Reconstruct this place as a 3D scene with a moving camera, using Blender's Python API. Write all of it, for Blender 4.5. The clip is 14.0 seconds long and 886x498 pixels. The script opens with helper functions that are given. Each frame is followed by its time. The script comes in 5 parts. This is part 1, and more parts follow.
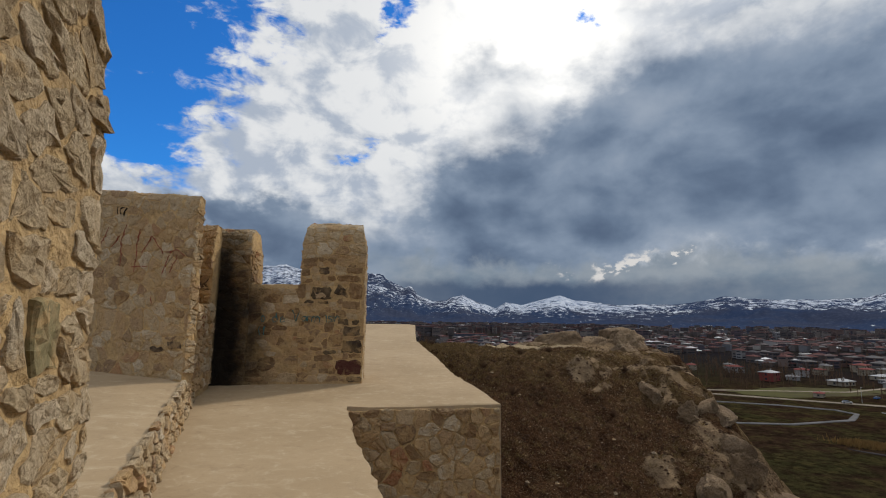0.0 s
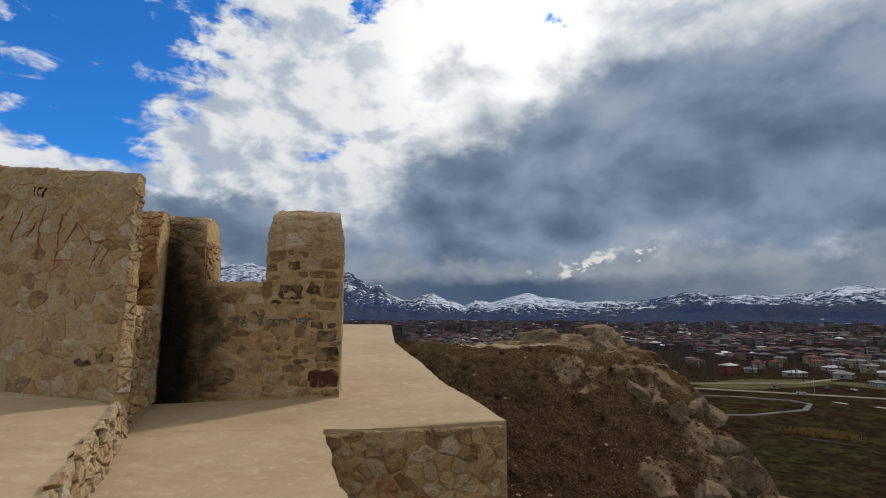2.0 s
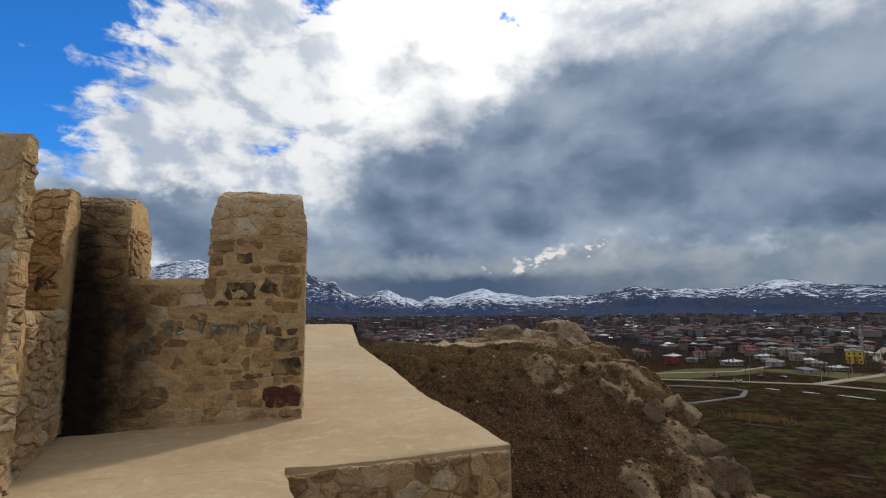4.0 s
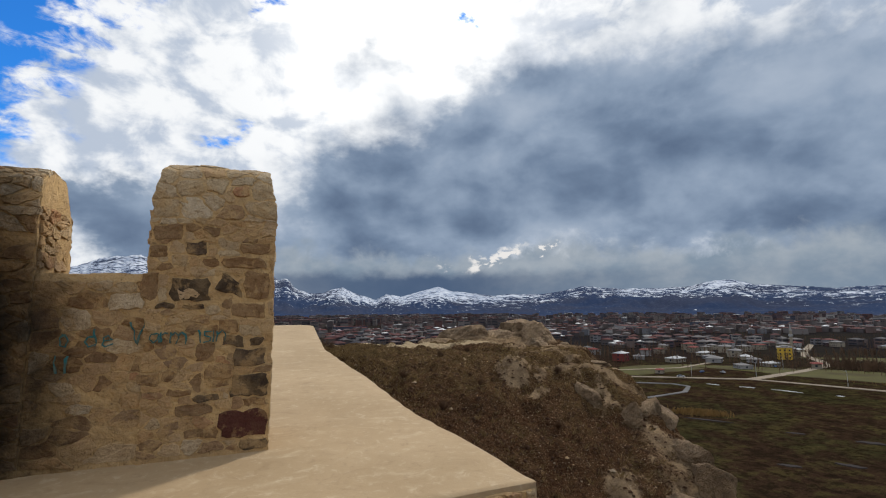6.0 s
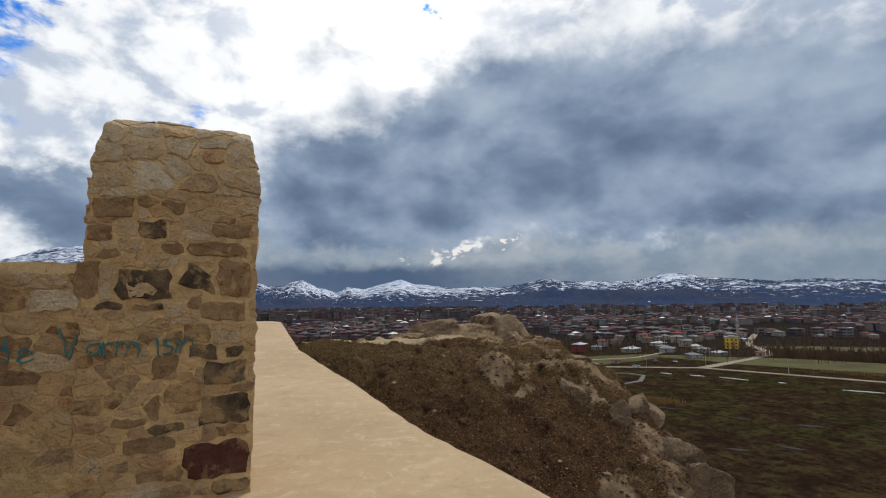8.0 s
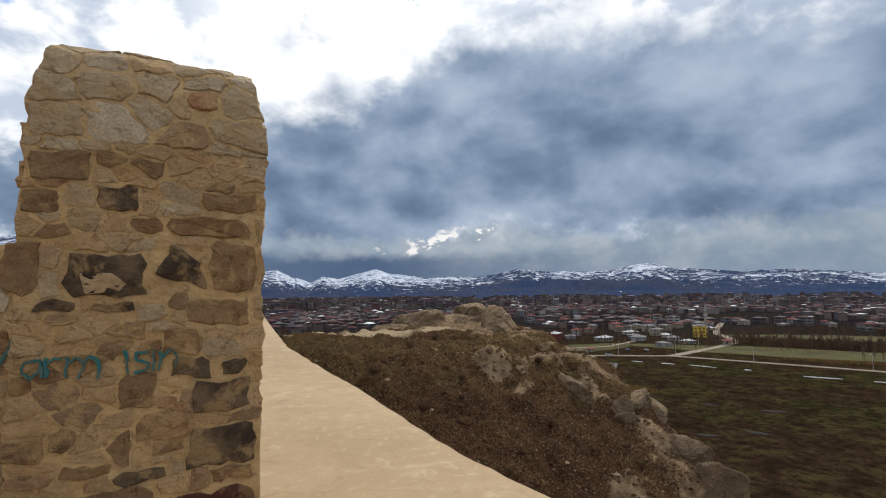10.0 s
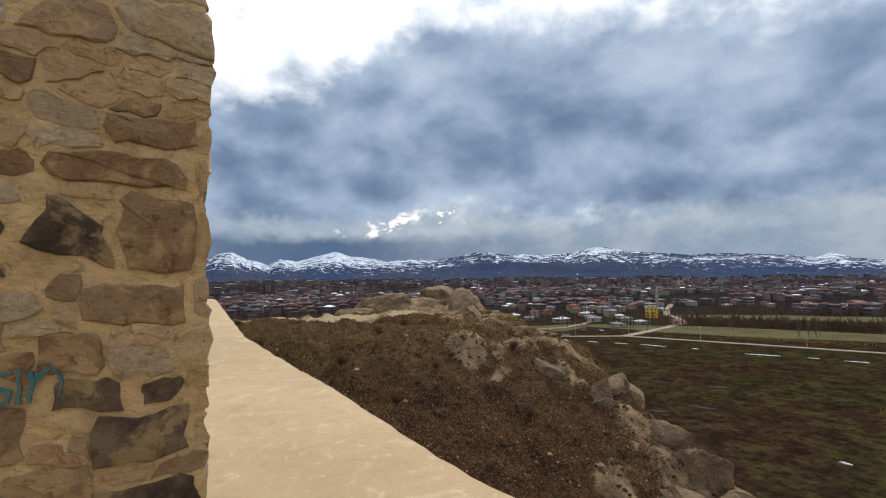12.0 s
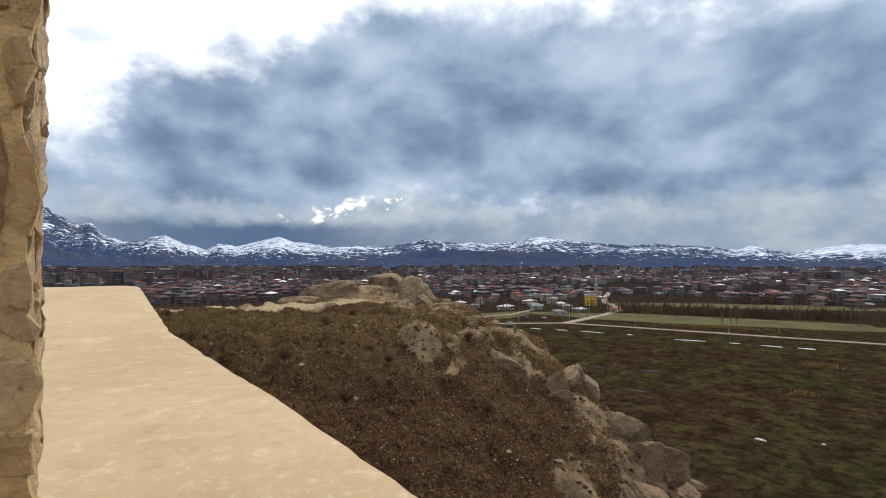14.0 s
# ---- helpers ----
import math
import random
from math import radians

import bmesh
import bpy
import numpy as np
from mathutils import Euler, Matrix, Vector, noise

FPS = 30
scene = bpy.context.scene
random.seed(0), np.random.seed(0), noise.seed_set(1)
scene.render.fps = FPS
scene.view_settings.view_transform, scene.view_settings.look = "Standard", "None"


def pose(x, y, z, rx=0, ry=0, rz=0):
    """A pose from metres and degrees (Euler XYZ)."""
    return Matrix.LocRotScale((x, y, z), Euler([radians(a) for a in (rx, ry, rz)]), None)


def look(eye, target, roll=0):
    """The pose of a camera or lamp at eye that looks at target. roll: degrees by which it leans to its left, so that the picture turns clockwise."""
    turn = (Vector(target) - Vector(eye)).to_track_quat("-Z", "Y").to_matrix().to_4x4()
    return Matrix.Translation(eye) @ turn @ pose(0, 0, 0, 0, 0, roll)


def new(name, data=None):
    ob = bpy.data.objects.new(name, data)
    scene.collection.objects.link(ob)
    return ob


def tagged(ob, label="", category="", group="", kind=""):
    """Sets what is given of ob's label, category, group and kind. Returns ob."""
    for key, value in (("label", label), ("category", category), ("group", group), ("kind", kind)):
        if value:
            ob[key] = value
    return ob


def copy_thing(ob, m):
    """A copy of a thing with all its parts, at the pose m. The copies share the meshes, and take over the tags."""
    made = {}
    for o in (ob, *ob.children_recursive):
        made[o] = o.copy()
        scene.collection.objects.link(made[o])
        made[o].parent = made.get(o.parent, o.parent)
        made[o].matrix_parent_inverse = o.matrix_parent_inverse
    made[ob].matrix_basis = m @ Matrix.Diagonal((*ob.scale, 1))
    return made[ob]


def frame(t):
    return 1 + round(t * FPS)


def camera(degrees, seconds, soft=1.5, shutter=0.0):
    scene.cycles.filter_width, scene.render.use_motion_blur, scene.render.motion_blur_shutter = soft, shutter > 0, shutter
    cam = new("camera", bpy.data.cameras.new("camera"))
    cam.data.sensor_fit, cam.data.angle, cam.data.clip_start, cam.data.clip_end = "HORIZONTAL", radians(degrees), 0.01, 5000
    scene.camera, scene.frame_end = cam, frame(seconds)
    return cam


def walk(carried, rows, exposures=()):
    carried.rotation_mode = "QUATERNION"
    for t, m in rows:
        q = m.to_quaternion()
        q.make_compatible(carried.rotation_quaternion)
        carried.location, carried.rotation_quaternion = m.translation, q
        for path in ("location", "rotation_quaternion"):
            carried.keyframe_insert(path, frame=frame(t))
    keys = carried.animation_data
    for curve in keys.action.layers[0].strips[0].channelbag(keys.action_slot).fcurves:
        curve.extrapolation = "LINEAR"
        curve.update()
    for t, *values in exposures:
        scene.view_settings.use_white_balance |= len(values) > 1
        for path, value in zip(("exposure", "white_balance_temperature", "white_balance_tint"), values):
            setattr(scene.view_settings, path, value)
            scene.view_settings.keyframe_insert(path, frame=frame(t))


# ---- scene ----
cam = camera(84.6, 14.0, soft=1.1)
PATH = [
    (0, (0.222, -0.581, 1.217), (0.199, 1.399, 1.496), 0.7),
    (0.5, (0.134, -0.247, 1.25), (0.137, 1.733, 1.526), 0.5),
    (1, (0.018, 0.056, 1.234), (0.045, 2.037, 1.505), 0.4),
    (1.5, (-0.055, 0.356, 1.267), (0.002, 2.337, 1.538), 0.3),
    (2, (-0.131, 0.659, 1.268), (-0.03, 2.638, 1.54), 0.1),
    (2.5, (-0.188, 0.99, 1.285), (-0.042, 2.966, 1.557), -0.0),
    (3, (-0.281, 1.312, 1.313), (-0.089, 3.285, 1.577), -0.3),
    (5.5, (-0.719, 2.855, 1.389), (-0.303, 4.795, 1.637), -0.5),
    (6, (-0.808, 3.149, 1.419), (-0.347, 5.08, 1.666), -0.5),
    (6.5, (-0.882, 3.416, 1.452), (-0.366, 5.333, 1.693), -0.6),
    (7, (-0.955, 3.722, 1.451), (-0.394, 5.627, 1.691), -0.7),
    (7.5, (-1.022, 4.024, 1.493), (-0.433, 5.921, 1.721), -0.8),
    (8, (-1.13, 4.343, 1.482), (-0.52, 6.235, 1.698), -0.7),
    (10.5, (-1.412, 5.745, 1.55), (-0.679, 7.598, 1.717), -0.6),
    (11, (-1.422, 6.013, 1.558), (-0.656, 7.854, 1.716), -0.5),
    (11.5, (-1.401, 6.275, 1.544), (-0.593, 8.1, 1.67), -0.6),
    (12, (-1.349, 6.539, 1.53), (-0.496, 8.345, 1.631), -0.7),
    (12.5, (-1.303, 6.784, 1.548), (-0.401, 8.567, 1.625), -0.7),
    (13, (-1.284, 7.028, 1.527), (-0.331, 8.786, 1.587), -0.4),
    (13.5, (-1.235, 7.216, 1.532), (-0.233, 8.945, 1.586), -0.1),
    (14, (-1.168, 7.392, 1.537), (-0.123, 9.097, 1.585), 0.0),
]
EXPOSURES = [(0, -0.46), (3, -0.38), (6.5, -0.14), (8, -0.12), (11, 0.14), (14, 0.36)]
walk(cam, [(t, look(eye, target, roll)) for t, eye, target, roll in PATH], EXPOSURES)

# ---------- light ----------
SUN_AZ, SUN_EL = 52.0, 38.0  # degrees from +y towards +x, and above the horizon
sun = new("sun", bpy.data.lights.new("sun", "SUN"))
sun.data.energy, sun.data.angle, sun.data.color = 2.6, radians(4), (1.0, 0.93, 0.82)
sa, se = radians(SUN_AZ), radians(SUN_EL)
sun.matrix_world = look((0, 0, 60), (-60 * math.sin(sa) * math.cos(se), -60 * math.cos(sa) * math.cos(se), 60 - 60 * math.sin(se)))


class Net:
    """Short-hand for node trees."""

    def __init__(self, tree):
        self.tree = tree
        tree.nodes.clear()

    def add(self, kind):
        return self.tree.nodes.new(kind)

    def put(self, socket, value):
        if value is None:
            return
        if hasattr(value, "is_output"):
            self.tree.links.new(value, socket)
        elif hasattr(value, "__len__") and socket.type == "RGBA" and len(value) == 3:
            socket.default_value = (*value, 1)
        else:
            socket.default_value = value

    def math(self, op, a, b=None, c=None, clamp=False):
        node = self.add("ShaderNodeMath")
        node.operation, node.use_clamp = op, clamp
        for socket, value in zip(node.inputs, (a, b, c)):
            self.put(socket, value)
        return node.outputs[0]

    def ramp(self, value, low, high, out_low=0.0, out_high=1.0):
        node = self.add("ShaderNodeMapRange")
        node.interpolation_type = "SMOOTHSTEP"
        for socket, v in zip(node.inputs, (value, low, high, out_low, out_high)):
            self.put(socket, v)
        return node.outputs[0]

    def attribute(self, name):
        node = self.add("ShaderNodeAttribute")
        node.attribute_name = name
        return node

    def mix(self, fac, a, b, blend="MIX"):
        node = self.add("ShaderNodeMix")
        node.data_type, node.blend_type = "RGBA", blend
        self.put(node.inputs[0], fac)
        self.put(node.inputs[6], a)
        self.put(node.inputs[7], b)
        return node.outputs[2]

    def noise(self, vector, scale, detail=4.0, rough=0.55, distort=0.0, colour=False):
        node = self.add("ShaderNodeTexNoise")
        self.put(node.inputs["Vector"], vector)
        for key, value in (("Scale", scale), ("Detail", detail), ("Roughness", rough), ("Distortion", distort)):
            self.put(node.inputs[key], value)
        return node.outputs["Color" if colour else "Fac"]

    def xyz(self, x, y, z):
        node = self.add("ShaderNodeCombineXYZ")
        for socket, value in zip(node.inputs, (x, y, z)):
            self.put(socket, value)
        return node.outputs[0]

    def parts(self, vector):
        node = self.add("ShaderNodeSeparateXYZ")
        self.put(node.inputs[0], vector)
        return node.outputs

    def scaled(self, vector, size):
        node = self.add("ShaderNodeMapping")
        self.put(node.inputs["Vector"], vector)
        node.inputs["Scale"].default_value = size
        return node.outputs[0]


def stops(n, value, *pairs):
    node = n.add("ShaderNodeValToRGB")
    ramp = node.color_ramp
    while len(ramp.elements) < len(pairs):
        ramp.elements.new(0.5)
    for e, (at, colour) in zip(ramp.elements, pairs):
        e.position, e.color = at, (*colour, 1)
    n.put(node.inputs[0], value)
    return node.outputs[0]


def build_sky():
    """A broken spring sky: blue gaps, lit white cumulus round the veiled sun, a slate-grey storm bank."""
    world = bpy.data.worlds.new("world")
    scene.world = world
    world.use_nodes = True
    n = Net(world.node_tree)
    ray = n.add("ShaderNodeTexCoord").outputs["Generated"]
    dx, dy, dz = n.parts(ray)
    flat = n.math("SQRT", n.math("ADD", n.math("MULTIPLY", dx, dx), n.math("MULTIPLY", dy, dy)))
    az0 = n.math("MULTIPLY", n.math("ARCTAN2", dx, dy), 57.2958)
    el0 = n.math("MULTIPLY", n.math("ARCTAN2", dz, flat), 57.2958)
    soft = n.scaled(ray, (1, 1, 1.5))
    warp = n.noise(soft, 5.0, 5, 0.55, colour=True)
    wx, wy, wz = n.parts(warp)
    warp2 = n.noise(soft, 17.0, 6, 0.6, colour=True)
    vx, vy, vz = n.parts(warp2)
    az = n.math("ADD", az0, n.math("ADD", n.math("MULTIPLY", n.math("SUBTRACT", wx, 0.5), 16.0), n.math("MULTIPLY", n.math("SUBTRACT", vx, 0.5), 7.0)))
    el = n.math("ADD", el0, n.math("ADD", n.math("MULTIPLY", n.math("SUBTRACT", wy, 0.5), 9.0), n.math("MULTIPLY", n.math("SUBTRACT", vy, 0.5), 4.5)))

    def blob(a, e, sa, se, w, raw=False):
        u = n.math("DIVIDE", n.math("SUBTRACT", az0 if raw else az, a), sa)
        v = n.math("DIVIDE", n.math("SUBTRACT", el0 if raw else el, e), se)
        d = n.math("ADD", n.math("MULTIPLY", u, u), n.math("MULTIPLY", v, v))
        return n.math("MULTIPLY", n.math("EXPONENT", n.math("MULTIPLY", d, -1.0)), w)

    def total(values):
        out = values[0]
        for v in values[1:]:
            out = n.math("ADD", out, v)
        return out

    def shifted(vector, by):
        node = n.add("ShaderNodeVectorMath")
        node.operation = "ADD"
        n.put(node.inputs[0], vector)
        node.inputs[1].default_value = by
        return node.outputs[0]

    # billows, and their lit sides towards the sun
    towards = (0.020 * math.sin(sa), 0.020 * math.cos(sa), 0.030)
    puff = n.noise(soft, 11.0, 7, 0.56, 0.25)
    relief = n.math("SUBTRACT", puff, n.noise(shifted(soft, towards), 11.0, 7, 0.56, 0.25))
    swell_noise = n.noise(soft, 5.5, 5, 0.5, 0.2)
    swell_relief = n.math("SUBTRACT", swell_noise, n.noise(shifted(soft, tuple(2.2 * c for c in towards)), 5.5, 5, 0.5, 0.2))
    texture = n.math("SUBTRACT", n.math("ADD", puff, swell_noise), 1.0)
    grey = total([blob(a, e, s, t, w) for a, e, s, t, w in SKY_GREY])
    white = total([blob(a, e, s, t, w) for a, e, s, t, w in SKY_WHITE])
    blue = total([blob(a, e, s, t, w) for a, e, s, t, w in SKY_BLUE])
    veil = n.math("SUBTRACT", n.noise(soft, 3.0, 3, 0.45, 0.3), 0.5)
    curl = n.math("SUBTRACT", n.noise(soft, 9.0, 5, 0.5, 0.3), 0.5)
    edge = n.math("ADD", grey, n.math("ADD", n.math("MULTIPLY", veil, 0.45), n.math("MULTIPLY", curl, 0.55)))
    grey_f = n.ramp(edge, 0.12, 0.66)
    depth = n.math("ADD", n.math("ADD", n.math("MULTIPLY", grey, 0.75), n.math("MULTIPLY", veil, 1.7)), n.math("SUBTRACT", n.math("MULTIPLY", curl, 0.9), n.math("MULTIPLY", swell_relief, 2.0)))
    glow = blob(11, 31, 13, 10, 1.0, True)
    lit = n.mix(n.ramp(n.math("ADD", n.math("MULTIPLY", texture, 0.75), n.math("MULTIPLY", relief, 1.5)), -0.36, 0.22), (0.55, 0.63, 0.76), (1.04, 1.06, 1.08))
    lit = n.mix(glow, lit, (1.9, 1.85, 1.75))
    slate = stops(n, n.ramp(depth, -0.3, 1.6), (0.0, (0.43, 0.51, 0.63)), (0.35, (0.30, 0.385, 0.515)), (0.7, (0.190, 0.262, 0.382)), (1.0, (0.115, 0.168, 0.268)))
    cloud = n.mix(grey_f, lit, slate)
    # under the ragged base of the bank: pale far light, dark rain at the foot
    base = n.math("ADD", el0, n.math("ADD", n.math("MULTIPLY", n.math("SUBTRACT", n.noise(n.scaled(ray, (1, 1, 1.0)), 13.0, 6, 0.6, 0.3), 0.5), 6.5), n.math("MULTIPLY", n.math("SUBTRACT", wy, 0.5), 3.0)))
    open_f = n.math("MULTIPLY", n.ramp(base, 7.8, 5.6), n.ramp(az, -14.0, -2.0))
    pale = n.mix(n.ramp(n.noise(soft, 10.0, 5, 0.55), 0.34, 0.68), (0.25, 0.325, 0.415), (0.40, 0.455, 0.515))
    cloud = n.mix(open_f, cloud, pale)
    rain = n.math("MULTIPLY", n.ramp(n.math("ADD", el0, n.math("MULTIPLY", n.math("SUBTRACT", vy, 0.5), 2.0)), 5.0, 3.4), n.math("ADD", blob(10, 3, 20, 8, 0.85), 0.12))
    cloud = n.mix(rain, cloud, (0.075, 0.122, 0.215))
    spark = n.ramp(n.math("MULTIPLY", white, n.ramp(n.noise(n.scaled(ray, (1, 1, 1.4)), 30.0, 5, 0.6), 0.38, 0.58)), 0.25, 0.8)
    cloud = n.mix(spark, cloud, (0.92, 0.90, 0.88))
    sky = n.add("ShaderNodeTexSky")
    sky.sky_type, sky.sun_disc, sky.dust_density = "NISHITA", False, 0.4
    sky.sun_elevation, sky.sun_rotation = radians(SUN_EL), radians(SUN_AZ)
    clear = n.mix(1.0, sky.outputs[0], (0.025, 0.108, 0.215), "MULTIPLY")
    wisp = n.noise(n.scaled(ray, (1, 1, 2.6)), 16.0, 7, 0.62, 0.5)
    gap = n.ramp(n.math("ADD", n.math("ADD", blue, n.math("MULTIPLY", texture, -1.5)), n.math("MULTIPLY", n.math("SUBTRACT", wisp, 0.5), 1.7)), 0.34, 0.86)
    gap = n.math("MULTIPLY", gap, n.ramp(blue, 0.12, 0.32))
    final = n.mix(gap, cloud, clear)
    ground = n.ramp(el0, -3.0, -0.5, 1.0, 0.0)
    final = n.mix(ground, final, (0.12, 0.11, 0.10))
    back = n.add("ShaderNodeBackground")
    n.put(back.inputs[0], final)
    back.inputs[1].default_value = 1.0
    out = n.add("ShaderNodeOutputWorld")
    n.put(out.inputs[0], back.outputs[0])


# azimuth, elevation, half-widths in degrees, weight
SKY_GREY = [(25, 18, 17, 10.5, 1.1), (48, 17, 17, 12, 0.68), (4, 11.5, 10, 5.0, 1.0), (-27, 11.0, 9, 2.2, 0.85), (-17, 8.0, 8, 2.6, 0.8), (62, 8.0, 12, 3.0, 0.95), (40, 9.5, 12, 3.0, 0.5), (73, 16, 17, 11, 0.72), (5, 28.5, 5.0, 4.0, 0.34), (-10, 5, 8, 2.5, 0.6), (8, 7.5, 10, 2.4, 0.7), (140, 15, 40, 14, 0.8), (-120, 14, 40, 10, 0.5)]
SKY_WHITE = [(19.5, 6.1, 3.6, 1.1, 1.0), (25.8, 6.1, 0.9, 0.5, 1.5), (13, 6.6, 2.2, 0.9, 0.6), (34, 6.2, 3.0, 0.7, 0.35)]
SKY_BLUE = [(-35, 27, 9, 9, 1.0), (-26, 34, 8, 5, 0.75), (-52, 25, 20, 12, 0.5), (-36, 17.5, 6, 3.5, 0.7), (-4.5, 33, 2.6, 2.4, 0.95), (17.5, 32.5, 1.6, 1.2, 0.85), (-12, 18.3, 4.5, 1.8, 0.62), (-95, 40, 30, 20, 0.6), (180, 50, 60, 20, 0.6)]
build_sky()

# ---------- materials ----------


def material(name, build):
    m = bpy.data.materials.new(name)
    m.use_nodes = True
    n = Net(m.node_tree)
    colour, rough, bump, extra = build(n)
    shader = n.add("ShaderNodeBsdfPrincipled")
    n.put(shader.inputs["Base Color"], colour)
    n.put(shader.inputs["Roughness"], rough)
    shader.inputs["Specular IOR Level"].default_value = extra.get("spec", 0.25)
    shader.inputs["Metallic"].default_value = extra.get("metal", 0.0)
    if bump is not None:
        node = n.add("ShaderNodeBump")
        n.put(node.inputs["Height"], bump)
        node.inputs["Strength"].default_value = extra.get("strength", 0.6)
        node.inputs["Distance"].default_value = extra.get("distance", 0.02)
        n.put(shader.inputs["Normal"], node.outputs[0])
    out = n.add("ShaderNodeOutputMaterial")
    n.put(out.inputs[0], shader.outputs[0])
    return m


def place(n):
    return n.add("ShaderNodeNewGeometry").outputs["Position"]


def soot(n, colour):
    """Black soot from fires lit in the wall's inner corner, the recess's shade painted in: a plume with a ragged
    outline.
    """
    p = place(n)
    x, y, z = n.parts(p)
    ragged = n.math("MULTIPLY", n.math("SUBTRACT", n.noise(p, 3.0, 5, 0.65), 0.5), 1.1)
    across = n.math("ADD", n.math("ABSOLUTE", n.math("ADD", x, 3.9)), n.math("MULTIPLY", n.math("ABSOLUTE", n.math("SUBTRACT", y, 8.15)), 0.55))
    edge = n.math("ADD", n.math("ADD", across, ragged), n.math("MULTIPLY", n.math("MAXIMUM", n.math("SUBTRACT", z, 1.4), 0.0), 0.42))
    # blackest in the recess, where its shade is coloured in with the soot
    soot_and_shade = n.math("MULTIPLY", n.ramp(edge, 0.30, 1.40, 0.97, 0.0), n.ramp(y, 8.22, 8.36))
    return n.mix(soot_and_shade, colour, (0.004, 0.0035, 0.0035))


def stone_material(name, palette, bump=1.0, wash=0.7):
    def build(n):
        p = place(n)
        random_value = n.add("ShaderNodeObjectInfo").outputs["Random"]
        base = stops(n, random_value, *palette)
        grain = n.noise(p, 55.0, 6, 0.65)
        blotch = n.noise(p, 7.0, 5, 0.6)
        base = n.mix(n.ramp(blotch, 0.35, 0.7, 0.0, 0.8 * wash if wash > 0.4 else 0.1), base, (0.40, 0.285, 0.155))
        base = n.mix(n.ramp(grain, 0.3, 0.75, 0.0, 0.5), base, n.mix(1.0, base, (0.55, 0.5, 0.45), "MULTIPLY"))
        # lime mortar smeared over parts of the face
        smear = n.ramp(n.noise(p, 4.6, 7, 0.66, 0.3), 0.50, 0.59, 0.0, wash)
        base = n.mix(smear, base, n.mix(grain, (0.52, 0.345, 0.16), (0.42, 0.28, 0.135)))
        # pits and dirt in the face
        pits = n.noise(p, 19.0, 7, 0.72, 0.5)
        base = n.mix(n.ramp(pits, 0.55, 0.66, 0.0, 0.62), base, n.mix(1.0, base, (0.34, 0.27, 0.21), "MULTIPLY"))
        base = n.mix(n.ramp(pits, 0.43, 0.33, 0.0, 0.5), base, n.mix(1.0, base, (1.35, 1.33, 1.28), "MULTIPLY"))
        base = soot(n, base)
        crack = n.noise(p, 16.0, 7, 0.7, 0.4)
        height = n.math("ADD", n.math("MULTIPLY", crack, 1.6), n.math("MULTIPLY", grain, 0.5))
        return base, 0.9, height, {"strength": 0.75 * bump, "distance": 0.03}

    return material(name, build)


def mortar_build(n):
    p = place(n)
    big = n.noise(p, 1.3, 5, 0.6)
    mid = n.noise(p, 9.0, 6, 0.62)
    fine = n.noise(p, 70.0, 5, 0.6)
    base = n.mix(n.ramp(big, 0.3, 0.7), (0.57, 0.385, 0.180), (0.45, 0.305, 0.148))
    base = n.mix(n.ramp(mid, 0.4, 0.75, 0.0, 0.6), base, (0.27, 0.185, 0.10))
    base = n.mix(n.ramp(n.noise(p, 19.0, 7, 0.72, 0.5), 0.54, 0.66, 0.0, 0.6), base, (0.15, 0.10, 0.055))
    base = n.mix(n.ramp(fine, 0.5, 0.8, 0.0, 0.35), base, (0.52, 0.42, 0.29))
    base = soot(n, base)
    return base, 0.95, n.math("ADD", n.math("MULTIPLY", mid, 2.0), n.math("MULTIPLY", fine, 0.4)), {"strength": 0.8, "distance": 0.03}


TAN = [(0.0, (0.50, 0.315, 0.150)), (0.25, (0.54, 0.375, 0.200)), (0.5, (0.45, 0.290, 0.152)), (0.68, (0.55, 0.410, 0.250)), (0.8, (0.38, 0.235, 0.122)), (0.92, (0.28, 0.185, 0.112)), (1.0, (0.48, 0.255, 0.125))]
PALE = [(0.0, (0.60, 0.465, 0.295)), (0.4, (0.52, 0.39, 0.235)), (0.7, (0.66, 0.55, 0.395)), (1.0, (0.47, 0.345, 0.205))]
DARK = [(0.0, (0.048, 0.034, 0.024)), (0.5, (0.066, 0.046, 0.032)), (1.0, (0.056, 0.036, 0.030))]
BROWN = [(0.0, (0.235, 0.132, 0.060)), (0.5, (0.265, 0.158, 0.078)), (1.0, (0.185, 0.110, 0.060))]
CREAM = [(0.0, (0.70, 0.545, 0.345)), (0.5, (0.74, 0.60, 0.42)), (1.0, (0.62, 0.47, 0.285))]
RED = [(0.0, (0.085, 0.028, 0.022)), (1.0, (0.10, 0.035, 0.026))]
ORANGE = [(0.0, (0.40, 0.17, 0.08)), (1.0, (0.36, 0.16, 0.08))]
mat_tan, mat_pale = stone_material("tan_stone", TAN), stone_material("pale_stone", PALE, 1.3, 0.6)
mat_dark, mat_brown = stone_material("dark_basalt", DARK, 0.9, 0.48), stone_material("brown_stone", BROWN, 1.0, 0.58)
mat_red, mat_orange = stone_material("red_stone", RED, 1.0, 0.3), stone_material("orange_stone", ORANGE)
mat_olive_stone = stone_material("olive_stone", [(0.0, (0.20, 0.175, 0.085)), (1.0, (0.18, 0.16, 0.08))], 0.5)
mat_cream_stone = stone_material("cream_stone", CREAM, 1.5, 0.45)
mat_mortar = material("lime_mortar", mortar_build)


